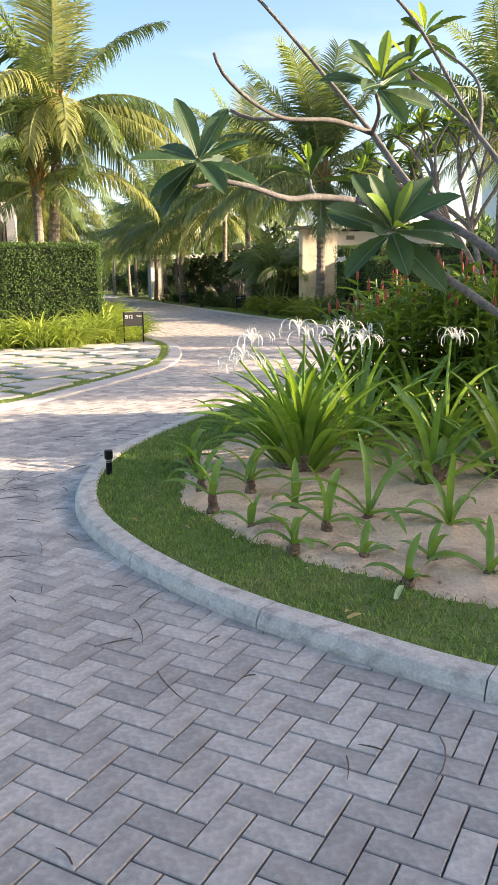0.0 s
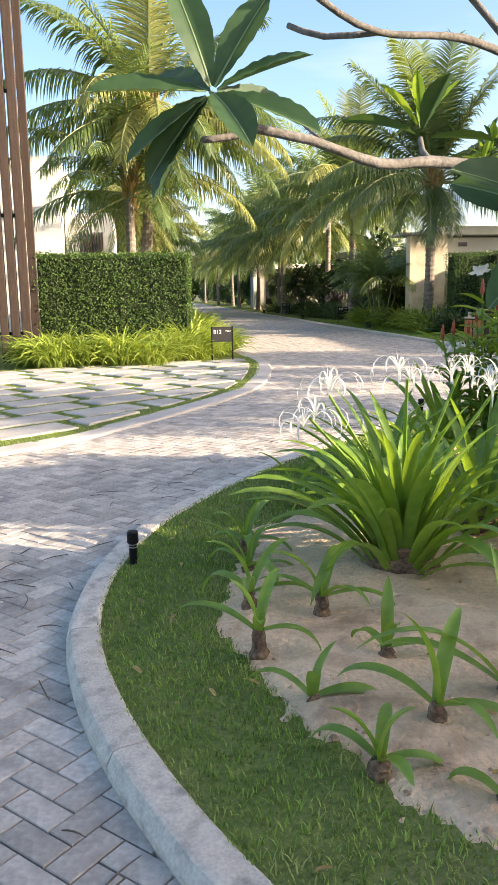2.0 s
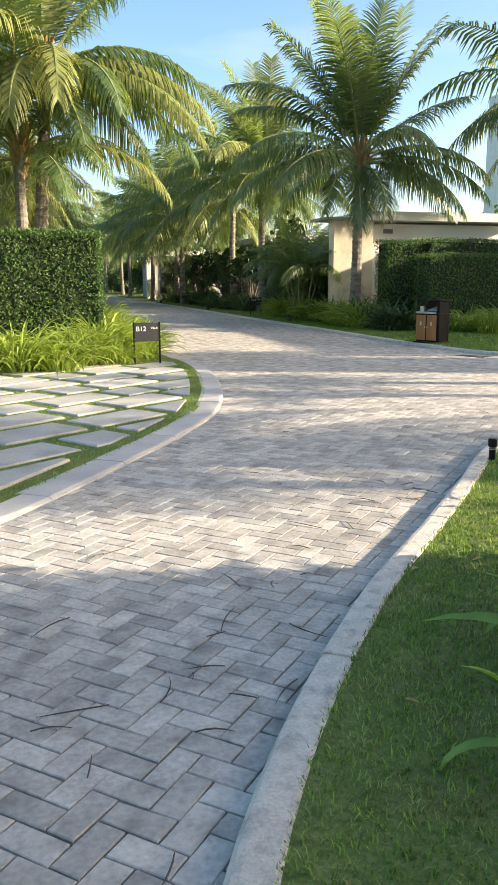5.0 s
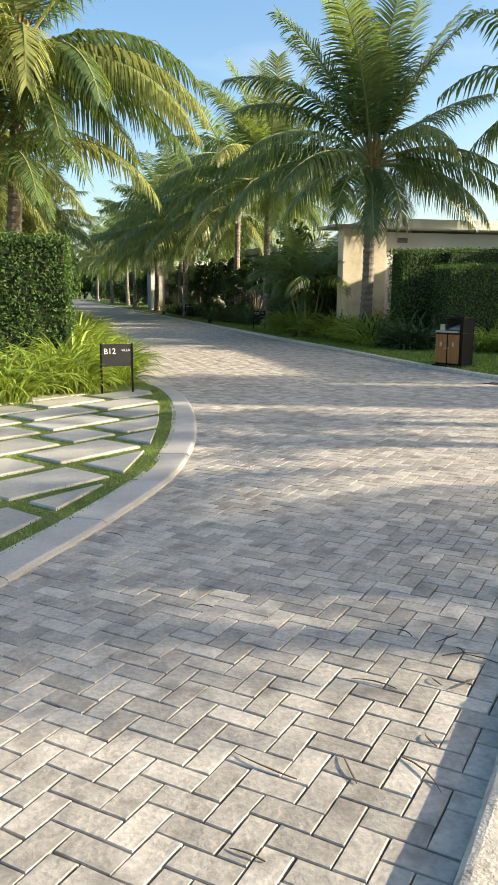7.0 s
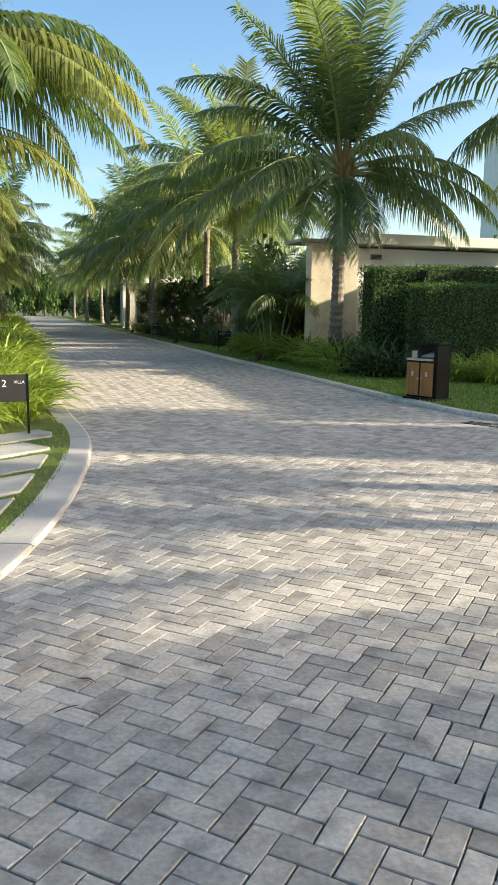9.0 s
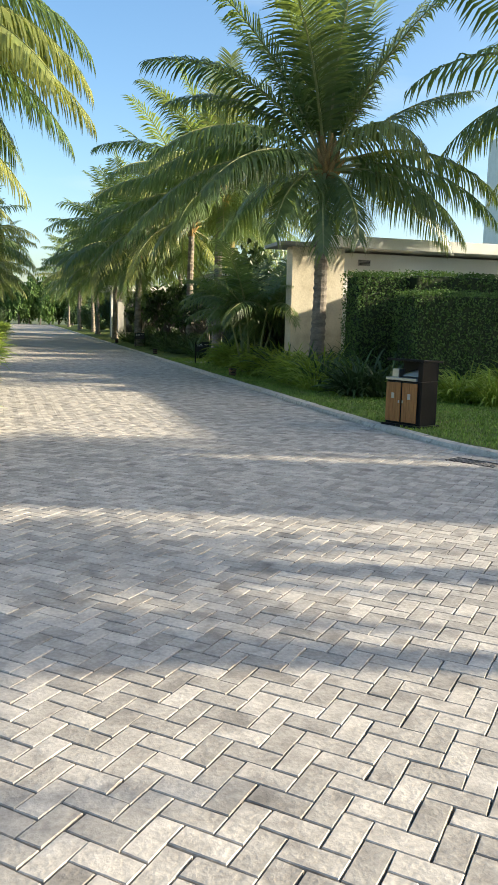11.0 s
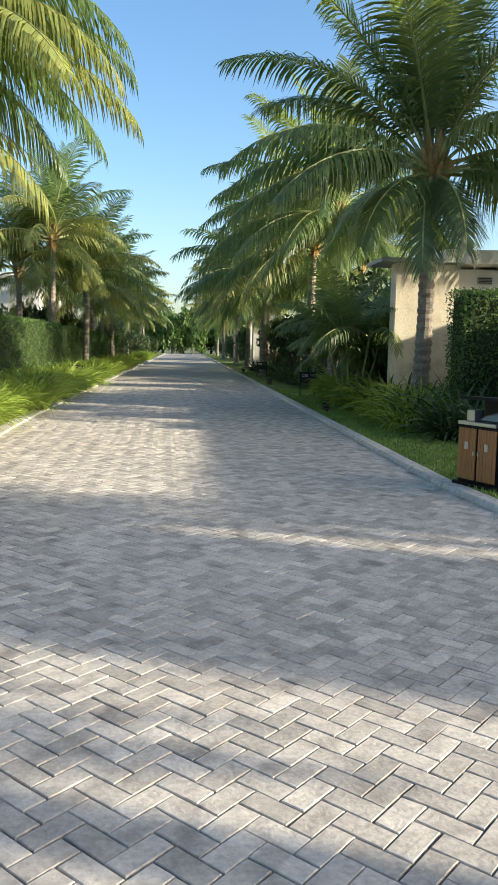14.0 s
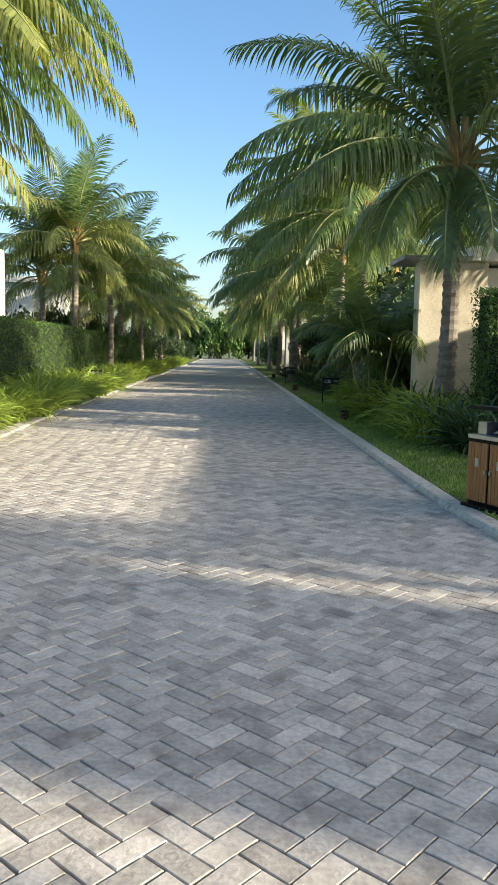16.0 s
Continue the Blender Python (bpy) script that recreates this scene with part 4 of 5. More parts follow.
def villa_far(x, y, w, d, h, label):
    t = empty("villa", pose(x, y, 0.04), label=label, category="house", group="villas along the lane")
    box("wall", (0.6, 0.6, 0), (w, d, h), M_GREYWALL, t, 0.0, "pale wall")
    box("roof", (-0.2, -0.2, h), (w + 0.3, d + 0.3, h + 0.35), M_RENDER, t, 0.02, "flat white roof slab")
    box("pillar", (0.05, 0.05, 0), (0.45, 0.45, h), M_RENDER, t, 0.01, "white corner pillar")
    wn = box("window", (1.2, 0.54, 0.4), (w * 0.5, 0.6, h - 0.5), M_GLASS, t, 0.0, "dark window")
    box("window_frame", (1.12, 0.52, h - 0.5), (w * 0.5 + 0.08, 0.6, h - 0.42), M_BLACK, wn)


villa_far(10.2, 70.0, 7.0, 6.0, 3.4, "low white villa with corner pillar behind palms")
villa_far(13.6, 47.0, 8.0, 7.0, 3.5, "low pale villa in the shade of palms")
villa_far(13.0, 90.0, 8.0, 7.0, 3.5, "low pale villa far along the lane")

t = empty("villa", pose(-13.0, 31.0, 0.02), label="white two-storey villa with timber slat screen", category="house")
box("wall", (0, 0, 0), (10.9, 8, 6.2), M_RENDER, t, 0.0, "white rendered wall")
box("wall", (10.95, 1.0, 0), (12.6, 8, 4.4), M_RENDER, t, 0.0, "white rendered wall")
for i in range(7):
    box("slat", (11.45 + i * 0.13, 0.85, 1.0), (11.51 + i * 0.13, 0.97, 3.7), M_TIMBER, t)
t = empty("villa", pose(-9.5, 54.0, 0.02), label="white villa wall behind the hedge and palms", category="house")
box("wall", (0, 0, 0), (8.0, 14.0, 4.6), M_RENDER, t, 0.0, "white sunlit wall")
box("roof", (-0.3, -0.3, 4.62), (8.3, 14.3, 4.9), M_RENDER, t, 0.02)
t = empty("high_rise", pose(82.0, 120, 0), label="distant pale high-rise with rows of windows", category="building")
box("wall", (0, 0, 0), (16, 16, 33), M_RENDER, t)
for i in range(10):
    for j in range(5):
        box("window", (0.8 + j * 3.1, -0.06, 2.0 + i * 3.1), (2.8 + j * 3.1, -0.01, 3.6 + i * 3.1), M_GLASS, t)

# tall timber slat screen beside the driveway
t = empty("timber_screen", pose(-2.55, 19.4, 0.02), label="tall dark timber slat screen on a steel frame", category="screen")
for i, (x, w) in enumerate([(-0.9, 0.17), (-0.65, 0.17), (-0.4, 0.17), (-0.15, 0.16), (0.09, 0.16), (0.33, 0.16), (0.56, 0.17)]):
    box("post", (x, 0, 0), (x + w, 0.14, 9.0), M_TIMBER, t, 0.008)
    box("post", (x + 0.05, 1.1, 0), (x + 0.05 + w, 1.24, 9.0), M_TIMBER, t, 0.008)
for z in (0.6, 3.1, 5.6, 8.1):
    box("rail", (-1.0, 0.145, z), (0.72, 0.2, z + 0.08), M_BLACK, t, 0.005)


# ---- litter bin ----
def litter_bin():
    t = empty("litter_bin", pose(9.12, 21.1, 0.06, 0, 0, -66) @ Matrix.Diagonal((0.82, 1.0, 1.0, 1)), label="twin litter bin with wooden slat doors and black steel hood", category="litter bin")
    box("plinth", (-0.4, -0.2, 0), (0.44, 0.26, 0.035), M_BLACK, t, 0.004)
    box("body", (-0.36, -0.14, 0.035), (0.4, 0.22, 0.66), M_BLACK, t, 0.006, "black steel body")
    for x0 in (-0.355, 0.0):
        d = box("door", (x0, -0.158, 0.06), (x0 + 0.335, -0.142, 0.64), M_BLACK, t, 0.003, "wooden slat door")
        for i in range(6):
            box("slat", (x0 + 0.008 + i * 0.0535, -0.172, 0.07), (x0 + 0.056 + i * 0.0535, -0.159, 0.63), M_BINWOOD, d, 0.002)
        box("handle", (x0 + (0.29 if x0 < -0.1 else 0.02), -0.186, 0.34), (x0 + (0.312 if x0 < -0.1 else 0.042), -0.173, 0.38), M_STEEL, d, 0.002, "steel latch")
        box("label_plate", (x0 + 0.13, -0.176, 0.4), (x0 + 0.19, -0.1725, 0.48), M_STEEL, d)
    box("tray", (-0.37, -0.17, 0.662), (0.3, 0.2, 0.7), M_STEEL, t, 0.004, "grey metal top tray")
    box("ashtray", (-0.3, -0.1, 0.701), (-0.16, 0.04, 0.82), M_STEEL, t, 0.006, "steel ash box")
    box("back_panel", (-0.36, 0.205, 0.67), (0.4, 0.225, 0.93), M_BLACK, t, 0.003)
    box("side_panel", (0.305, -0.14, 0.662), (0.4, 0.2, 0.93), M_BLACK, t, 0.004)
    vs = [(-0.12, -0.05, 0.72), (0.3, -0.05, 0.72), (0.3, 0.03, 0.86), (-0.12, 0.03, 0.76), (-0.12, 0.0, 0.705), (0.3, 0.0, 0.705)]
    put("chute", mesh("chute", vs, [(0, 1, 2, 3), (4, 5, 1, 0), (5, 4, 3, 2), (0, 3, 4), (1, 5, 2)], M_STEEL), t, label="slanted steel chute flap")
    bm = bmesh.new()
    box_bm(bm, (-0.39, -0.2, 0.93), (0.42, 0.25, 0.965), 0.008)
    put("hood", from_bm("hood", bm, M_BLACK), t, Matrix.Rotation(radians(-3), 4, "X"), label="black steel hood")


litter_bin()


# ---- villa signs ----
def sign(x, y, yaw, words, small, label, z=0.03):
    t = empty("villa_sign", pose(x, y, z, 0, 0, yaw), label=label, category="sign", group="villa number signs")
    p = box("panel", (-0.23, -0.012, 0.4), (0.23, 0.012, 0.72), M_DARKPANEL, t, 0.003, "dark panel")
    for sx in (-0.225, 0.225):
        box("leg", (sx - 0.014, -0.016, 0), (sx + 0.014, 0.016, 0.73), M_BLACK, t, 0.003)
    for body, size, px, pz in ((words, 0.115, -0.19, 0.58), (small, 0.05, 0.07, 0.615)):
        c = bpy.data.curves.new("lettering", "FONT")
        c.body, c.size, c.extrude = body, size, 0.0015
        o = new("lettering", c)
        dg = bpy.context.evaluated_depsgraph_get()
        me = bpy.data.meshes.new_from_object(o.evaluated_get(dg))
        bpy.data.objects.remove(o)
        me.materials.clear()
        me.materials.append(M_WHITE)
        put("lettering", me, p, pose(px, -0.0145, pz, 90, 0, 0), label="white lettering")
    return t


sign(2.27, 18.6, 4, "B12", "VILLA", "dark villa number sign on two legs among grasses")
sign(9.53, 36.5, 0, "C25", "VILLA", "dark villa number sign on the shaded lawn", 0.06)
sign(2.03, 41.2, 0, "B15", "VILLA", "dark villa number sign in ornamental grass")
sign(9.5, 50.5, 0, "C24", "VILLA", "dark villa number sign far along the lawn", 0.06)
box("stepping_slab", (9.1, 36.9, 0.04), (10.2, 37.9, 0.07), M_SLAB, bevel=0.01)
tagged(scene.objects["stepping_slab"], "pale stone slab set in the lawn behind the sign", "slab")


# ---- drain grate in the lane ----
def drain():
    t = empty("drain_grate", pose(8.62, 18.5, 0.0, 0, 0, -62), label="dark slotted iron drain grate set in the paving", category="drain")
    for y0 in (-0.13, 0.115):
        box("rim", (-0.3, y0, -0.01), (0.3, y0 + 0.015, 0.006), M_BLACK, t)
    for i in range(15):
        box("bar", (-0.295 + i * 0.04, -0.113, -0.01), (-0.277 + i * 0.04, 0.113, 0.004), M_BLACK, t)


drain()

# ---- garden lamps ----
def bollard(x, y, label, s=1.0, z=0.05):
    t = empty("garden_lamp", pose(x, y, z), label=label, category="garden lamp", group="small garden lamps")
    v, f = [], []
    tube(v, f, [(0, 0, 0), (0, 0, 0.05), (0, 0, 0.11)], [0.026 * s, 0.026 * s, 0.026 * s], 14)
    put("body", mesh("body", v, f, M_BLACK), t)
    for z0 in (0.1, 0.115):
        v, f = [], []
        tube(v, f, [(0, 0, z0), (0, 0, z0 + 0.005)], [0.0275 * s, 0.0275 * s], 14)
        put("ring", mesh("ring", v, f, M_STEEL), t, label="thin light ring")
    v, f = [], []
    tube(v, f, [(0, 0, 0.12), (0, 0, 0.128), (0, 0, 0.18), (0, 0, 0.188)], [0.028 * s, 0.036 * s, 0.036 * s, 0.03 * s], 14)
    put("cap", mesh("cap", v, f, M_BLACK), t)


bollard(0.47, 5.62, "black cylindrical garden spot lamp beside the kerb", 0.85)
bollard(3.7, 10.2, "black garden lamp near the kerb corner")


def wood_lamp(x, y):
    t = empty("garden_lamp", pose(x, y, 0.06), label="short dark cylindrical lawn lamp with wooden band", category="garden lamp", group="small garden lamps")
    v, f = [], []
    tube(v, f, [(0, 0, 0), (0, 0, 0.17)], [0.09, 0.09], 14)
    put("body", mesh("body", v, f, M_BLACK), t)
    for z0 in (0.03, 0.11):
        v, f = [], []
        tube(v, f, [(0, 0, z0), (0, 0, z0 + 0.05)], [0.098, 0.098], 14)
        put("band", mesh("band", v, f, M_LAMPWOOD), t, label="wooden band")
    v, f = [], []
    tube(v, f, [(0, 0, 0.17), (0, 0, 0.2)], [0.11, 0.1], 14)
    put("cap", mesh("cap", v, f, M_BLACK), t)


for y in (31.0, 43.5, 57.0):
    wood_lamp(9.12, y)


# ---- island: spider lilies ----
def spider_flower(v, f, c, rng, s=1.0):
    for k in range(7):
        a = k * 0.9 + rng.uniform(-0.2, 0.2)
        strap(v, f, c, a, 0.24 * s * rng.uniform(0.8, 1.15), 0.014, rng.uniform(35, 75), rng.uniform(170, 230), 8, 0.0)
    for k in range(4):
        strap(v, f, c, k * 1.6, 0.11 * s, 0.004, 80, 40, 3, 0.0)


def lily(x, y, n, length, width, seed, label, flowers=(), e=(38, 86), bend=(45, 110), stem=0.0, z=0.072, spread=0.1):
    rng = random.Random(seed)
    t = empty("spider_lily", pose(x, y, z), label=label, category="lily plant", group="spider lilies in the bed")
    for k in range(n):
        v, f = [], []
        a = k * 2.4 + rng.uniform(-0.35, 0.35)
        q = k / max(1, n - 1)
        el = e[0] + (e[1] - e[0]) * q + rng.uniform(-6, 6)
        r = spread * (1 - q)
        strap(v, f, (r * math.cos(a), r * math.sin(a), stem * 0.9), a, length * rng.uniform(0.75, 1.1), width * rng.uniform(0.85, 1.15), el, rng.uniform(*bend) * (1.1 - 0.5 * q), 9, 0.22, rng.uniform(-0.5, 0.5), 0.004)
        put("leaf", mesh("leaf", v, f, M_LILY, smooth=True), t)
    v, f = [], []
    hh, rb = (stem, 0.036) if stem else (0.14, spread * 0.95)
    zs = [-0.02, 0.0, hh * 0.2, hh * 0.4, hh * 0.6, hh * 0.8, hh]
    tube(v, f, [(0.006 * rng.uniform(-1, 1), 0.006 * rng.uniform(-1, 1), q) for q in zs], [rb * k * rng.uniform(0.85, 1.2) for k in (0.9, 1.1, 1.0, 0.85, 0.8, 0.72, 0.6)], 9)
    for q in range(len(v)):
        v[q] = v[q] * 1.0 + Vector((rng.uniform(-1, 1), rng.uniform(-1, 1), rng.uniform(-1, 1))) * rb * 0.14
    put("stem", mesh("stem", v, f, M_LILYBASE), t, label="brown dry leaf sheaths")
    for fx, fy, fz in flowers:
        v, f = [], []
        tube(v, f, [(0, 0, 0), (fx * 0.5, fy * 0.5, fz * 0.65), (fx, fy, fz)], [0.011, 0.01, 0.007], 6)
        put("flower_stalk", mesh("flower_stalk", v, f, M_LILY), t)
        v, f = [], []
        for k in range(2):
            spider_flower(v, f, (fx + rng.uniform(-0.05, 0.05), fy + rng.uniform(-0.05, 0.05), fz + rng.uniform(-0.03, 0.04)), rng)
        put("flower", mesh("flower", v, f, M_PETAL), t, label="white thread-petalled flower head")
    return t


lily(1.83, 5.3, 64, 0.9, 0.082, 1, "large lush spider lily with white flowers", [(-0.05, -0.18, 0.98), (-0.55, -0.35, 0.84), (0.3, 0.05, 0.98), (0.42, -0.1, 0.9), (-0.42, -0.15, 0.92)], (46, 89), (45, 115), spread=0.17)
for i, (x, y, n, l) in enumerate([(2.45, 5.75, 26, 0.95), (3.1, 6.0, 30, 0.95), (3.7, 5.8, 28, 0.95), (2.5, 4.6, 16, 0.75), (3.05, 4.6, 18, 0.8), (2.15, 6.6, 22, 0.85), (2.8, 7.2, 24, 0.9), (2.95, 5.3, 20, 0.8), (4.3, 5.8, 24, 0.95), (3.6, 5.2, 18, 0.8)]):
    lily(x, y, n, l, 0.075, 30 + i, "dark green spider lily with long arching leaves", [(0.1, 0.1, 0.9)] if i in (0, 6, 7) else [], (35, 86), (45, 110), spread=0.12)
for i, (x, y, n, l, st) in enumerate([(0.96, 4.4, 8, 0.46, 0.2), (1.29, 4.75, 9, 0.45, 0.16), (0.99, 4.85, 8, 0.45, 0.16), (1.44, 4.3, 6, 0.34, 0.09), (1.09, 4.02, 6, 0.3, 0.05), (1.2, 3.6, 9, 0.36, 0.08),
                                       (1.46, 3.83, 8, 0.42, 0.12), (1.76, 3.96, 11, 0.6, 0.08), (1.49, 3.4, 5, 0.24, 0.05), (2.12, 3.7, 12, 0.55, 0.05), (1.56, 3.06, 6, 0.3, 0.03), (1.78, 3.26, 5, 0.28, 0.06),
                                       (1.95, 3.02, 7, 0.34, 0.03), (1.07, 5.67, 9, 0.45, 0.12), (1.54, 6.57, 9, 0.45, 0.1), (2.02, 7.27, 10, 0.5, 0.08), (1.05, 5.36, 9, 0.45, 0.05), (2.75, 8.1, 9, 0.45, 0.05), (3.3, 8.9, 8, 0.42, 0.05)]):
    lily(x, y, max(4, int(n * 0.7)), l * (0.7 + 0.28 * ((i * 7) % 5) / 4), 0.056, 60 + i, "young spider lily with brown dry stem in sandy soil", (), (12, 82), (50, 135), st * 0.6, spread=0.02)


# ---- spiral ginger shrubs with red cones ----
def ginger(x, y, n, h, seed):
    rng = random.Random(seed)
    t = empty("spiral_ginger", pose(x, y, 0.07), label="leafy green shrub with red flower cones", category="shrub", group="red-flowered shrubs in the bed")
    lv, lf = [], []
    for k in range(n):
        a, r = rng.uniform(0, 6.28), 0.42 * math.sqrt(rng.random())
        hh = h * rng.uniform(0.75, 1.08)
        base = Vector((r * math.cos(a), r * math.sin(a), 0))
        top = base * 1.5 + Vector((rng.uniform(-0.1, 0.1), rng.uniform(-0.1, 0.1), hh))
        v, f = [], []
        tube(v, f, [base, base.lerp(top, 0.5) + Vector((0, 0, 0.02)), top], [0.012, 0.01, 0.006], 5)
        put("cane", mesh("cane", v, f, M_COSTUS), t)
        for j in range(18):
            s = 0.25 + 0.75 * j / 18
            strap(lv, lf, base.lerp(top, s), j * 1.1 + a, rng.uniform(0.16, 0.25), 0.07, rng.uniform(5, 45), rng.uniform(30, 80), 4, 0.2)
        if rng.random() < 0.5:
            v, f = [], []
            tube(v, f, [top, top + Vector((0, 0, 0.03)), top + Vector((0, 0, 0.07)), top + Vector((0, 0, 0.11))], [0.009, 0.014, 0.011, 0.002], 7)
            put("flower_cone", mesh("flower_cone", v, f, M_RED), t, label="red cone of bracts")
    tagged(put("leaves", mesh("leaves", lv, lf, M_COSTUS), t, label="glossy green leaves"), kind="stuff")


for i, (x, y, n, h) in enumerate([(3.2, 6.85, 24, 1.3), (3.6, 6.95, 26, 1.35), (4.05, 6.6, 26, 1.4), (4.5, 6.9, 26, 1.4), (3.75, 6.3, 24, 1.35), (4.7, 6.3, 24, 1.35), (5.2, 6.6, 20, 1.4), (5.4, 5.9, 16, 1.4), (5.0, 5.5, 16, 1.35)]):
    ginger(x, y, n, h, 200 + i)


# ---- plumeria ----
def plum_leaf(length, width, seed):
    rng = random.Random(seed)
    v, f, idx = [], [], []
    n, c = 18, 6
    bendy = rng.uniform(0.04, 0.22)
    for i in range(n + 1):
        s = i / n
        w = width * (math.sin(math.pi * (0.04 + 0.9 * s ** 1.25)) ** 0.75) if 0 < s < 1 else 0.012
        if s > 0.82:
            w *= 1 - 0.35 * ((s - 0.82) / 0.18) ** 2
        x, zc = length * s, -bendy * length * s * s
        for k in range(-c // 2, c // 2 + 1):
            u = k / (c / 2)
            v.append((x, u * w / 2, zc + abs(u) * w * 0.24 + 0.0025 * math.sin(s * 40 + k) * abs(u)))
    m = c + 1
    for i in range(n):
        for k in range(c):
            f.append((i * m + k, (i + 1) * m + k, (i + 1) * m + k + 1, i * m + k + 1))
            idx.append(0)
    b = len(v)
    for i in range(n + 1):
        s = i / n
        r = 0.0035 * (1 - 0.7 * s)
        z = -bendy * length * s * s
        v.extend(((length * s, -r, z + 0.0015), (length * s, 0, z + 0.0015 + r * 0.8), (length * s, r, z + 0.0015)))
    for i in range(n):
        for k in range(2):
            f.append((b + 3 * i + k, b + 3 * i + 3 + k, b + 3 * i + 4 + k, b + 3 * i + 1 + k))
            idx.append(1)
    return mesh("leaf", v, f, [M_PLUM, M_RIB], idx, True)


PLUM = [plum_leaf(0.29, 0.097, i) for i in range(4)]
PLUMY = []
for i in range(2):
    me = plum_leaf(0.26, 0.07, 10 + i)
    me.materials[0] = M_PLUMY
    PLUMY.append(me)

plumeria = empty("plumeria_tree", pose(2.75, 3.2, 0.07), label="plumeria tree with bare grey branches and leathery leaf rosettes", category="tree")


def limb(pts, r0, r1, label=""):
    org = Vector((2.75, 3.2, 0.07))
    line = smooth_line(pts, 0.06)
    v, f = [], []
    n = len(line)
    rr = random.Random(n)
    tube(v, f, [Vector(p) - org for p in line], [0.62 * (r0 + (r1 - r0) * i / (n - 1)) * rr.uniform(0.9, 1.1) for i in range(n)], 8)
    put("branch", mesh("branch", v, f, M_BARK, smooth=True), plumeria)


def rosette(p, n, seed, size=1.0, young=2, tilt=(0, 0), e=(-22, 70)):
    org = Vector((2.75, 3.2, 0.07))
    rng = random.Random(seed)
    base = Matrix.Translation(Vector(p) - org) @ pose(0, 0, 0, tilt[0], tilt[1], 0)
    for k in range(n):
        q = k / n
        me = rng.choice(PLUMY if k >= n - young else PLUM)
        s = size * rng.uniform(0.8, 1.12) * (1.0 - 0.3 * q)
        put("leaf", me, plumeria, base @ pose(0, 0, -0.02 + 0.05 * q, 0, 0, k * 137.5 + rng.uniform(-16, 16)) @ pose(0, 0, 0, rng.uniform(-25, 25), -(e[0] + (e[1] - e[0]) * q + rng.uniform(-8, 8)), 0) @ Matrix.Translation((0.02, 0, 0)) @ Matrix.Scale(s, 4), "fresh yellow-green leaf" if k >= n - young else "")


limb([(2.75, 3.2, 0.05), (2.7, 3.2, 0.5), (2.45, 3.12, 0.95)], 0.075, 0.055)
limb([(2.45, 3.12, 0.95), (2.1, 3.15, 1.2), (1.8, 3.25, 1.42), (1.58, 3.32, 1.58)], 0.042, 0.022)
limb([(2.45, 3.12, 0.95), (2.3, 3.4, 1.4), (2.0, 3.75, 1.72), (1.629, 3.9, 1.811)], 0.045, 0.028)
limb([(1.629, 3.9, 1.811), (1.399, 3.85, 1.82), (1.217, 3.75, 1.798), (1.005, 3.65, 1.839), (0.868, 3.62, 1.858), (0.76, 3.58, 1.9)], 0.028, 0.017)
limb([(0.868, 3.62, 1.858), (0.79, 3.6, 1.835), (0.725, 3.58, 1.824)], 0.016, 0.012)
limb([(1.399, 3.85, 1.82), (1.42, 3.98, 1.87), (1.458, 4.108, 1.93)], 0.016, 0.012)
limb([(1.217, 3.75, 1.798), (1.1, 3.9, 1.88), (1.03, 4.0, 1.97)], 0.01, 0.006)
limb([(2.0, 3.75, 1.72), (1.95, 4.1, 2.0), (1.888, 4.294, 2.21)], 0.034, 0.026)
limb([(1.888, 4.294, 2.21), (1.6, 4.15, 2.24), (1.3, 4.05, 2.22), (1.1, 3.95, 2.27), (0.93, 3.834, 2.36), (0.88, 3.8, 2.44)], 0.024, 0.013)
limb([(1.3, 4.05, 2.22), (1.15, 4.12, 2.225), (1.049, 4.186, 2.274)], 0.016, 0.014)
limb([(1.888, 4.294, 2.21), (1.75, 3.9, 2.24), (1.6, 3.6, 2.25)], 0.02, 0.014)
limb([(1.888, 4.294, 2.21), (1.5, 4.3, 2.6), (1.2, 4.25, 2.85), (1.0, 4.2, 2.95)], 0.022, 0.012)
limb([(2.45, 3.12, 0.95), (2.6, 3.8, 1.7), (2.5, 4.2, 2.2), (2.2, 4.5, 2.6)], 0.04, 0.018)
limb([(2.5, 4.2, 2.2), (2.1, 4.2, 2.75), (1.8, 4.2, 3.0)], 0.02, 0.012)
limb([(2.5, 4.2, 2.2), (2.7, 4.6, 2.6), (2.5, 4.9, 2.9)], 0.02, 0.012)


def spray(c, tips, seed, size, axis=(0.0, -0.6, 0.8), young=0):
    """A rosette whose leaves point to the given offsets, upper sides towards its axis."""
    org = Vector((2.75, 3.2, 0.07))
    rng = random.Random(seed)
    for k, tip in enumerate(tips):
        x = Vector(tip).normalized()
        z = (Vector(axis) - x * Vector(axis).dot(x)).normalized()
        m = Matrix((x, z.cross(x), z)).transposed().to_4x4()
        fresh = k >= len(tips) - young
        put("leaf", rng.choice(PLUMY if fresh else PLUM), plumeria, Matrix.Translation(Vector(c) - org + x * 0.015) @ m @ pose(0, 0, 0, rng.uniform(-18, 18), 6, 0) @ Matrix.Scale(size * rng.uniform(0.92, 1.1) * (0.7 if fresh else 1.0), 4), "fresh yellow-green leaf" if fresh else "")


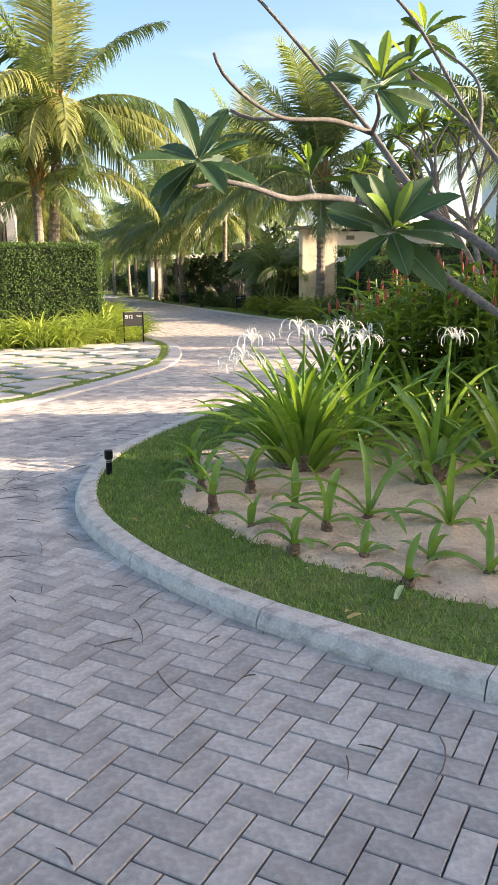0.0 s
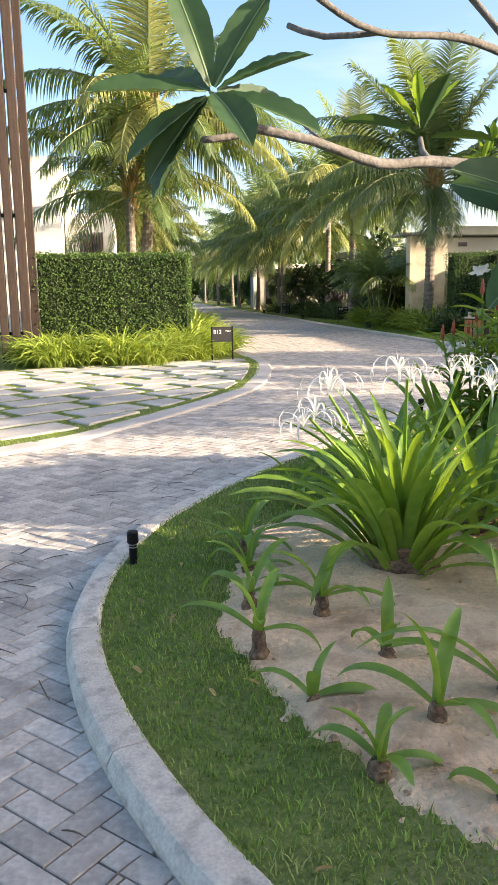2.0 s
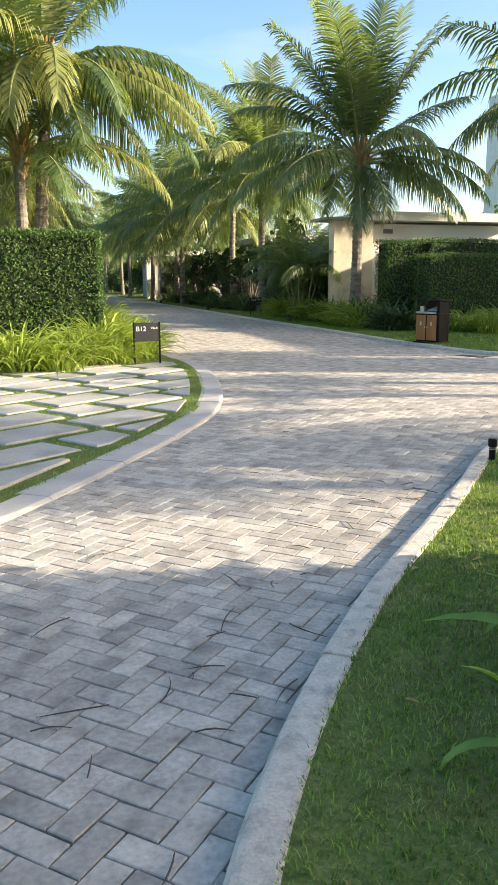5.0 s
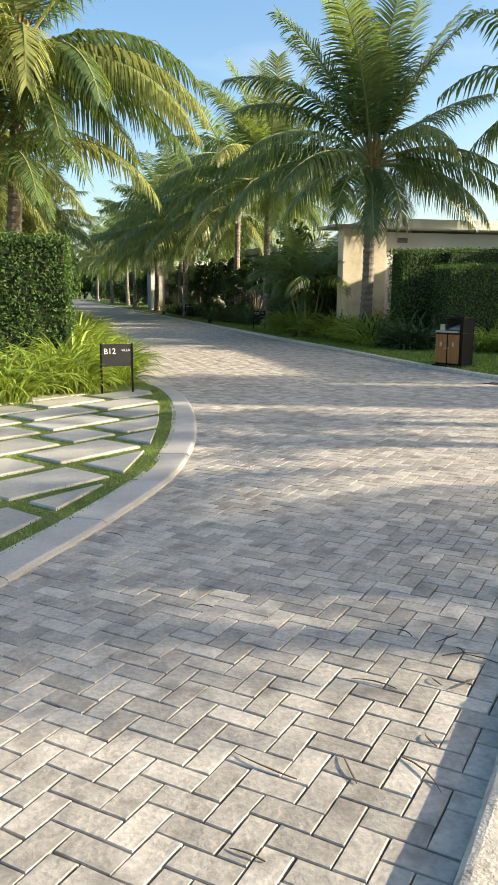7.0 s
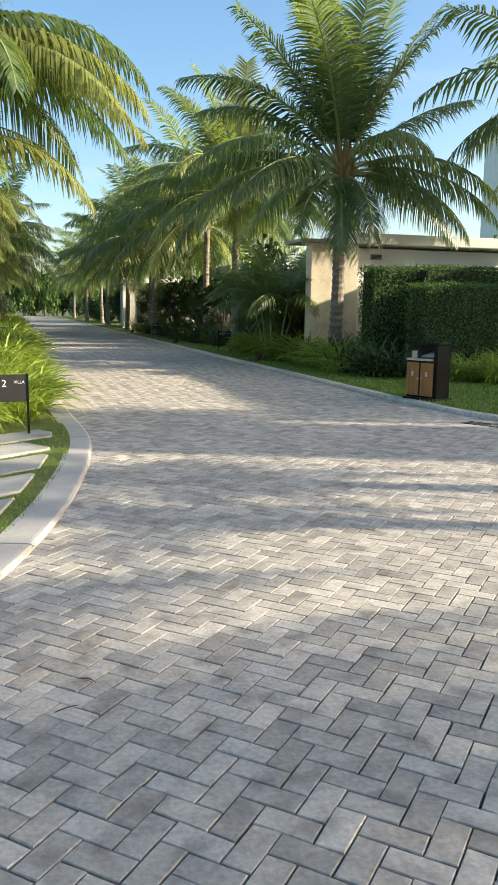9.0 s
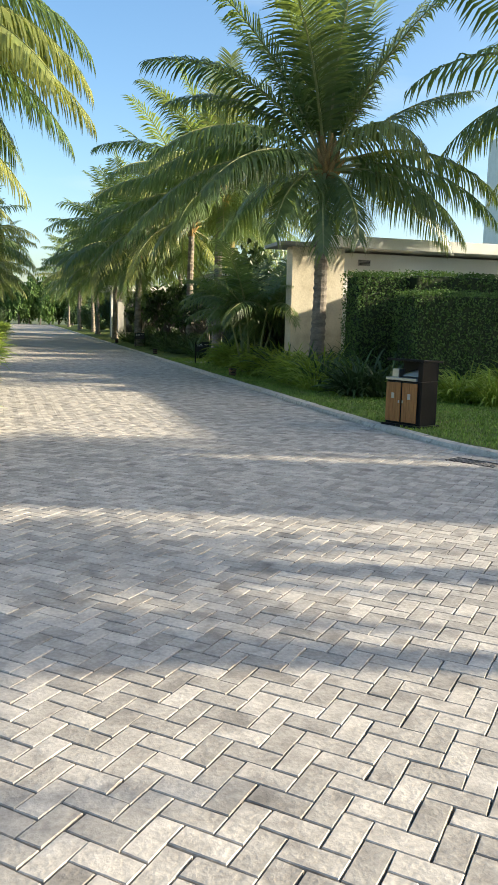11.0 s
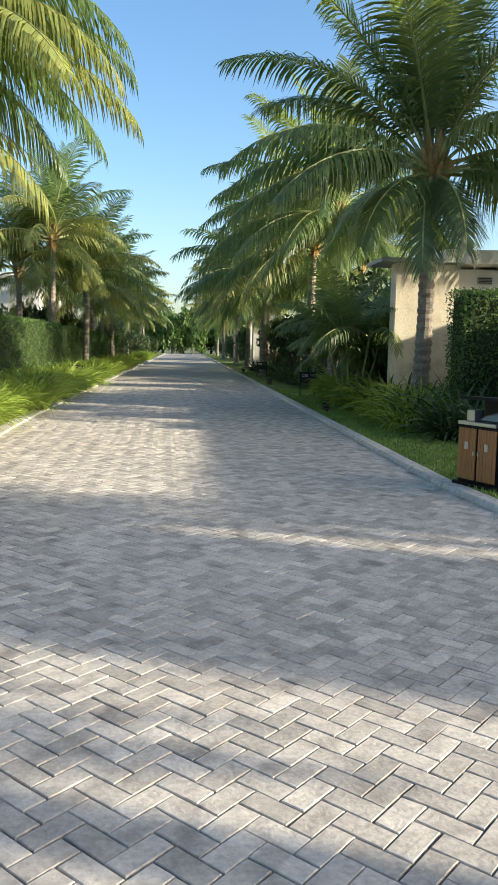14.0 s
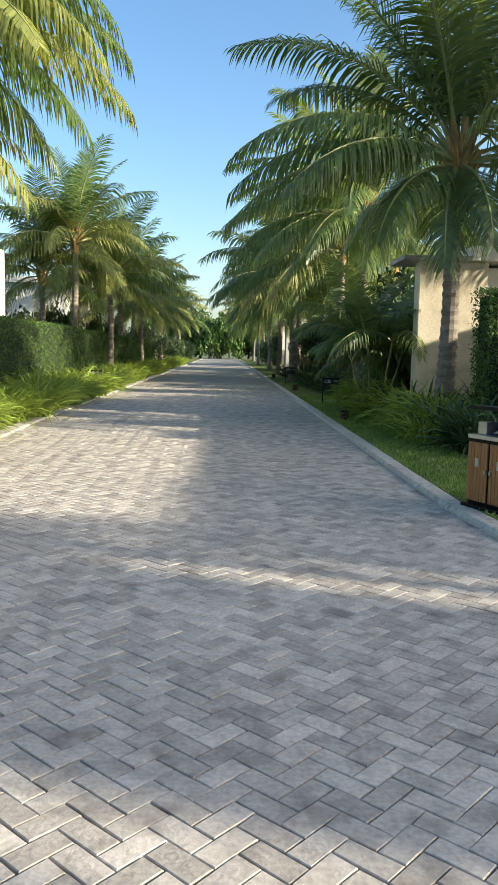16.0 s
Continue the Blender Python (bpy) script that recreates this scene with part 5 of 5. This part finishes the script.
spray((0.75, 3.58, 1.93), [(-0.29, -0.02, 0.036), (-0.06, -0.02, 0.24), (0.11, 0.0, 0.22), (0.19, -0.02, 0.1), (0.16, -0.12, -0.05), (0.03, -0.14, -0.05), (-0.33, 0.05, -0.18), (-0.25, 0.02, -0.22), (-0.21, 0.09, -0.21), (-0.23, 0.09, -0.28), (0.05, 0.22, 0.06), (-0.12, 0.2, 0.12), (0.2, 0.12, 0.02)], 1, 0.92)
rosette((1.56, 3.316, 1.62), 18, 2, 1.22, 3, (50, -15), e=(-8, 60))
rosette((1.58, 3.53, 2.27), 14, 3, 0.92, 3, (40, 0), e=(-5, 60))
rosette((1.458, 4.108, 1.95), 8, 4, 0.9, 5, e=(10, 80))
rosette((0.98, 4.22, 2.97), 7, 5, 0.8, 3, e=(10, 70))
rosette((1.8, 4.2, 3.02), 9, 6, 0.8, 4)
rosette((2.2, 4.5, 2.62), 11, 7, 0.9, 3)
rosette((2.5, 4.9, 2.92), 10, 8, 0.9, 3)
v, f = [], []
for k in range(5):
    strap(v, f, (0, 0, 0), k * 1.26, 0.03, 0.02, 35, 60, 4, 0.25)
tagged(put("blossom", mesh("blossom", v, f, M_PETAL), plumeria, pose(1.315 - 2.75, 3.3 - 3.2, 1.511 - 0.07, 150, 0, 0), "white plumeria blossom"))


# ---- second plumeria behind the ginger ----
def small_plumeria(x, y, seed):
    rng = random.Random(seed)
    t = empty("plumeria_tree", pose(x, y, 0.07), label="small plumeria tree with fresh green leaves", category="tree")
    def grow(p, d, r, l, depth):
        q = p + d * l
        v, f = [], []
        tube(v, f, [p, p.lerp(q, 0.5) + Vector((0, 0, 0.03)), q], [r, r * 0.9, r * 0.75], 6)
        put("branch", mesh("branch", v, f, M_BARK), t)
        if depth == 0:
            for k in range(9):
                put("leaf", rng.choice(PLUMY if rng.random() < 0.5 else PLUM), t, Matrix.Translation(q) @ pose(0, 0, 0, 0, 0, k * 137.5) @ pose(0, 0, 0, 0, -rng.uniform(-15, 70), 0) @ Matrix.Scale(rng.uniform(0.7, 1.0), 4))
            return
        for k in range(3 if depth > 1 else 2):
            a = rng.uniform(0, 6.28)
            grow(q, (d + Vector((math.cos(a), math.sin(a), rng.uniform(-0.1, 0.3))) * 0.75).normalized(), r * 0.7, l * 0.72, depth - 1)
    grow(Vector((0, 0, 0)), Vector((0.05, 0, 1)), 0.06, 1.25, 4)


small_plumeria(5.7, 9.4, 3)


# ---- unseen white blocks, added only to cast shade ----
# its flat top throws the shade over the bed and the near lane
t = empty("villa", pose(11.5, -15.0, 0.02), label="plain white block added out of view to shade bed and near lane", category="house")
box("wall", (0, 0, 0), (9.0, 15.2, 5.0), M_RENDER, t, 0.0, "white rendered wall")
box("roof", (-0.2, -0.2, 5.02), (9.2, 15.4, 5.3), M_RENDER, t, 0.02, "flat white roof slab")

# unseen extra block, placed to keep a strip of the lane in shade
box("wall", (3.0, 16.3, 0), (5.0, 17.7, 5.8), M_RENDER, t, 0.0, "white block added out of view to close a sun gap")

# unseen block, sized so that its shadow ends part way across the lane
t = empty("villa", pose(24.0, 16.6, 0.02), label="plain white block added out of view to shade lane and lawn", category="house")
box("wall", (0, 0, 0), (8.0, 7.0, 6.1), M_RENDER, t, 0.0, "white rendered wall")
box("roof", (-0.2, -0.05, 6.12), (8.2, 7.2, 6.4), M_RENDER, t, 0.02, "flat white roof slab")

# unseen block that keeps the low sun off the villa beside the lawn
t = empty("villa", pose(19.2, 23.4, 0.02), label="plain white block added out of view to shade the villa wall", category="house")
box("wall", (0, 0, 0), (4.5, 5.6, 4.4), M_RENDER, t, 0.0, "white rendered wall")
box("roof", (-0.2, -0.2, 4.42), (4.7, 5.75, 4.7), M_RENDER, t, 0.02, "flat white roof slab")

# unseen walls of differing height, added to cast dark bands across the lane
t = empty("villa", pose(34.0, 6.2, 0.0), label="tall white walls added out of view to band the lane with shade", category="house")
box("wall", (0, 0, 0), (1.3, 2.3, 11.6), M_RENDER, t, 0.0, "white rendered wall")
box("wall", (0, 3.4, 0), (1.3, 6.6, 10.15), M_RENDER, t, 0.0, "white rendered wall")
box("wall", (0.2, 2.302, 0), (9.0, 3.398, 6.5), M_RENDER, t, 0.0, "white rendered wall")


# ---- lawn blades ----
def lawn_blades(name, poly, hole, n, h, seed, label, lo, hi, z, width=0.004, skip=()):
    g = np.random.default_rng(seed)
    P = np.stack([g.uniform(lo[0], hi[0], n), g.uniform(lo[1], hi[1], n)], 1)
    ok = inside(P, np.array(poly))
    if hole is not None:
        ok &= ~inside(P, np.array(hole))
    for q in skip:
        ok &= ~inside(P, q)
    P = P[ok]
    m = len(P)
    a = g.uniform(0, 6.283, m)
    hh = h * g.uniform(0.5, 1.25, m)
    w = width * g.uniform(0.7, 1.4, m)
    ln = g.uniform(0.2, 1.1, m) * hh
    d = np.stack([np.cos(a), np.sin(a)], 1)
    s = np.stack([-d[:, 1], d[:, 0]], 1) * w[:, None] / 2
    zz = np.full((m, 1), z)
    v0, v1 = np.hstack([P - s, zz]), np.hstack([P + s, zz])
    mid = P + d * ln[:, None] * 0.35
    v2, v3 = np.hstack([mid + s * 0.8, zz + hh[:, None] * 0.6]), np.hstack([mid - s * 0.8, zz + hh[:, None] * 0.6])
    v4 = np.hstack([P + d * ln[:, None], zz + hh[:, None]])
    V = np.stack([v0, v1, v2, v3, v4], 1).reshape(-1, 3)
    i = np.arange(m) * 5
    F = np.stack([i, i + 1, i + 2, i + 3], 1).tolist() + np.stack([i + 3, i + 2, i + 4], 1).tolist()
    me = bpy.data.meshes.new(name)
    me.from_pydata(V, [], F)
    me.materials.append(M_BLADE)
    tagged(put(name, me), label, "grass", kind="stuff")


lawn_blades("grass", lawn_poly, soil_poly, 290000, 0.026, 1, "short green grass blades on the kerbside lawn", (0.1, 1.5), (6.0, 11.4), 0.058, 0.0048)
lawn_blades("grass", [(-2.0, 9.0), *[tuple(p) for p in left_in], (-2, 18)], None, 90000, 0.02, 2, "grass growing between the driveway slabs", (-2.5, 8.5), (3.2, 19.0), 0.028, 0.006, SLABS)
lawn_blades("grass", [*[tuple(p) for p in right_in], (13, 150), (13, 16)], None, 80000, 0.045, 3, "mown grass on the shaded lawn", (8.8, 16.5), (12.5, 40.0), 0.058, 0.012)


# ---- litter on soil, lawn and paving ----
def litter():
    rng = random.Random(77)
    isl = np.array([tuple(p) for p in ISLAND] + [(20.0, -4.0)])
    v, f = [], []
    for _ in range(2600):
        x, y = rng.uniform(0.9, 4.5), rng.uniform(2.6, 9.0)
        if not inside(np.array([[x, y]]), np.array(soil_poly))[0]:
            continue
        r = rng.uniform(0.003, 0.016)
        b = len(v)
        for k in range(6):
            a = k * 1.047
            v.append((x + r * math.cos(a) * rng.uniform(0.7, 1.2), y + r * math.sin(a) * rng.uniform(0.7, 1.2), 0.073))
        v.append((x, y, 0.075 + r * rng.uniform(0.4, 0.9)))
        for k in range(6):
            f.append((b + k, b + (k + 1) % 6, b + 6))
    tagged(put("soil_clods", mesh("soil_clods", v, f, M_CLOD)), "small clods and crumbs on the sandy soil", "soil", kind="stuff")
    # dry palm leaflets and twigs on the paving
    for i in range(95):
        for _ in range(40):
            near = rng.random() < 0.65
            k = rng.randrange(60, 150)
            p = ISLAND[min(k, len(ISLAND) - 1)]
            x, y = (p[0] - rng.uniform(0.02, 0.75), p[1] + rng.uniform(-0.1, 0.4)) if near else (rng.uniform(-1.5, 5.5), rng.uniform(1.2, 13.5))
            if not inside(np.array([[x, y]]), isl)[0]:
                break
        l, a = rng.uniform(0.06, 0.26), rng.uniform(0, 6.28)
        c = rng.uniform(-0.5, 0.5)
        vv, ff = [], []
        pts = [(l * s * math.cos(c * s), l * s * math.sin(c * s), 0.003 + 0.006 * math.sin(3.1 * s)) for s in (0, 0.25, 0.5, 0.75, 1.0)]
        tube(vv, ff, pts, [0.0022, 0.003, 0.003, 0.0022, 0.001], 4)
        tagged(put("dry_twig", mesh("dry_twig", vv, ff, M_TWIG), None, pose(x, y, 0.002, 0, 0, math.degrees(a))), "thin dark dry leaf stalk lying on the paving", "twig", "fallen twigs")
    for i in range(110):
        x, y = rng.uniform(0.3, 2.6), rng.uniform(2.2, 9.5)
        if not inside(np.array([[x, y]]), np.array(lawn_poly))[0]:
            continue
        vv, ff = [], []
        s = rng.uniform(0.015, 0.035)
        strap(vv, ff, (-s, 0, 0), 0, 2 * s, s * 0.8, 15, 35, 4, 0.15)
        tagged(put("fallen_leaf", mesh("fallen_leaf", vv, ff, M_DEADLEAF), None, pose(x, y, 0.088, rng.uniform(-15, 15), rng.uniform(-10, 10), rng.uniform(0, 360))), "small dry yellow-brown leaf on the ground", "leaf", "fallen leaves")
    vv, ff = [], []
    strap(vv, ff, (-0.06, 0, 0), 0, 0.13, 0.035, 20, 40, 5, 0.2)
    tagged(put("fallen_leaf", mesh("fallen_leaf", vv, ff, M_PALELEAF), None, pose(1.44, 2.9, 0.095, 0, 0, 50)), "pale green leaf lying on the lawn", "leaf", "fallen leaves")


litter()


# ---- herringbone pavers ----
def pavers():
    owner = empty("paving", label="grey concrete pavers laid in herringbone", category="paving", kind="structure")
    g = np.random.default_rng(4)
    u, ang = 0.1, radians(46.5)
    ca, sa = math.cos(ang), math.sin(ang)
    isl = np.array([tuple(p) for p in offset_line(ISLAND, 0.1)] + [(20.0, -4.0)])
    lef = np.array([tuple(p) for p in offset_line(LEFT, -0.16)] + [(-60, 150), (-60, 2.5)])
    rig = np.array([tuple(p) for p in offset_line(RIGHT, 0.12)] + [(90, 150), (90, 15.6)])
    c, o = [], []
    lo, hi = np.array([-5.5, 0.6]), np.array([12.0, 48.0])
    R = 520
    ii, jj = np.meshgrid(np.arange(-R, R), np.arange(-R, R), indexing="ij")
    m = (ii - jj) % 4
    for want, cx, cy, turn in ((0, 1.0, 0.5, 0.0), (2, 0.5, 0.0, 90.0)):
        k = m == want
        px, py = (ii[k] + cx) * u, (jj[k] + cy) * u
        q = np.stack([px * ca - py * sa + 3.0, px * sa + py * ca + 20.0], 1)
        c.append(q)
        o.append(np.full(len(q), turn))
    c, o = np.concatenate(c), np.concatenate(o)
    ok = (c > lo).all(1) & (c < hi).all(1)
    c, o = c[ok], o[ok]
    ok = ~inside(c, isl) & ~inside(c, lef) & ~inside(c, rig)
    # what the walk never faces: behind its start and down the side lanes
    ok &= ~((c[:, 1] < 14) & (c[:, 0] > 9.5)) & ~((c[:, 1] < 6) & (c[:, 0] < -2.2 - 0.0 * c[:, 1]))
    c, o = c[ok], o[ok]
    hl, hw = 0.0971, 0.0471
    b = 0.003
    tmpl = np.array([(x * (hl - i), y * (hw - i), z) for i, z in ((0, -0.02), (0, -0.0035), (b, 0.0)) for x, y in ((-1, -1), (1, -1), (1, 1), (-1, 1))])
    tf = np.array([(8, 9, 10, 11)] + [(i, (i + 1) % 4, 4 + (i + 1) % 4, 4 + i) for i in range(4)] + [(4 + i, 4 + (i + 1) % 4, 8 + (i + 1) % 4, 8 + i) for i in range(4)])
    near = (np.hypot(c[:, 0] - 0.3, c[:, 1] - 2.3) < 1.6) & (c[:, 1] > 1.2)
    near &= np.cumsum(near) <= 300
    one = mesh("paver", tmpl, tf.tolist(), M_PAVER)
    for (x, y), t in zip(c[near], o[near]):
        put("paver", one, owner, pose(x, y, g.normal(0, 0.0007), g.normal(0, 0.25), g.normal(0, 0.18), math.degrees(ang) + t + g.normal(0, 0.5)))
    far_c, far_o = c[~near], o[~near]
    n = len(far_c)
    th = ang + np.radians(far_o) + g.normal(0, 0.009, n)
    tx, ty, dz = g.normal(0, 0.003, n), g.normal(0, 0.004, n), g.normal(0, 0.0007, n)
    X = tmpl[None, :, 0] * np.cos(th)[:, None] - tmpl[None, :, 1] * np.sin(th)[:, None] + far_c[:, :1]
    Y = tmpl[None, :, 0] * np.sin(th)[:, None] + tmpl[None, :, 1] * np.cos(th)[:, None] + far_c[:, 1:]
    Z = tmpl[None, :, 2] + dz[:, None] + tmpl[None, :, 0] * tx[:, None] + tmpl[None, :, 1] * ty[:, None]
    wob = g.normal(0, 0.0016, (n, 4, 2))
    X, Y = X + np.tile(wob[:, :, 0], (1, 3)), Y + np.tile(wob[:, :, 1], (1, 3))
    Z[:, 8:] += g.normal(0, 0.0004, (n, 4))
    V = np.stack([X, Y, Z], 2).reshape(-1, 3)
    F = (tf[None] + (np.arange(n) * 12)[:, None, None]).reshape(-1, 4)
    me = bpy.data.meshes.new("pavers")
    me.from_pydata(V, [], F.tolist())
    me.materials.append(M_PAVER)
    tagged(put("pavers", me, owner), kind="stuff")


pavers()
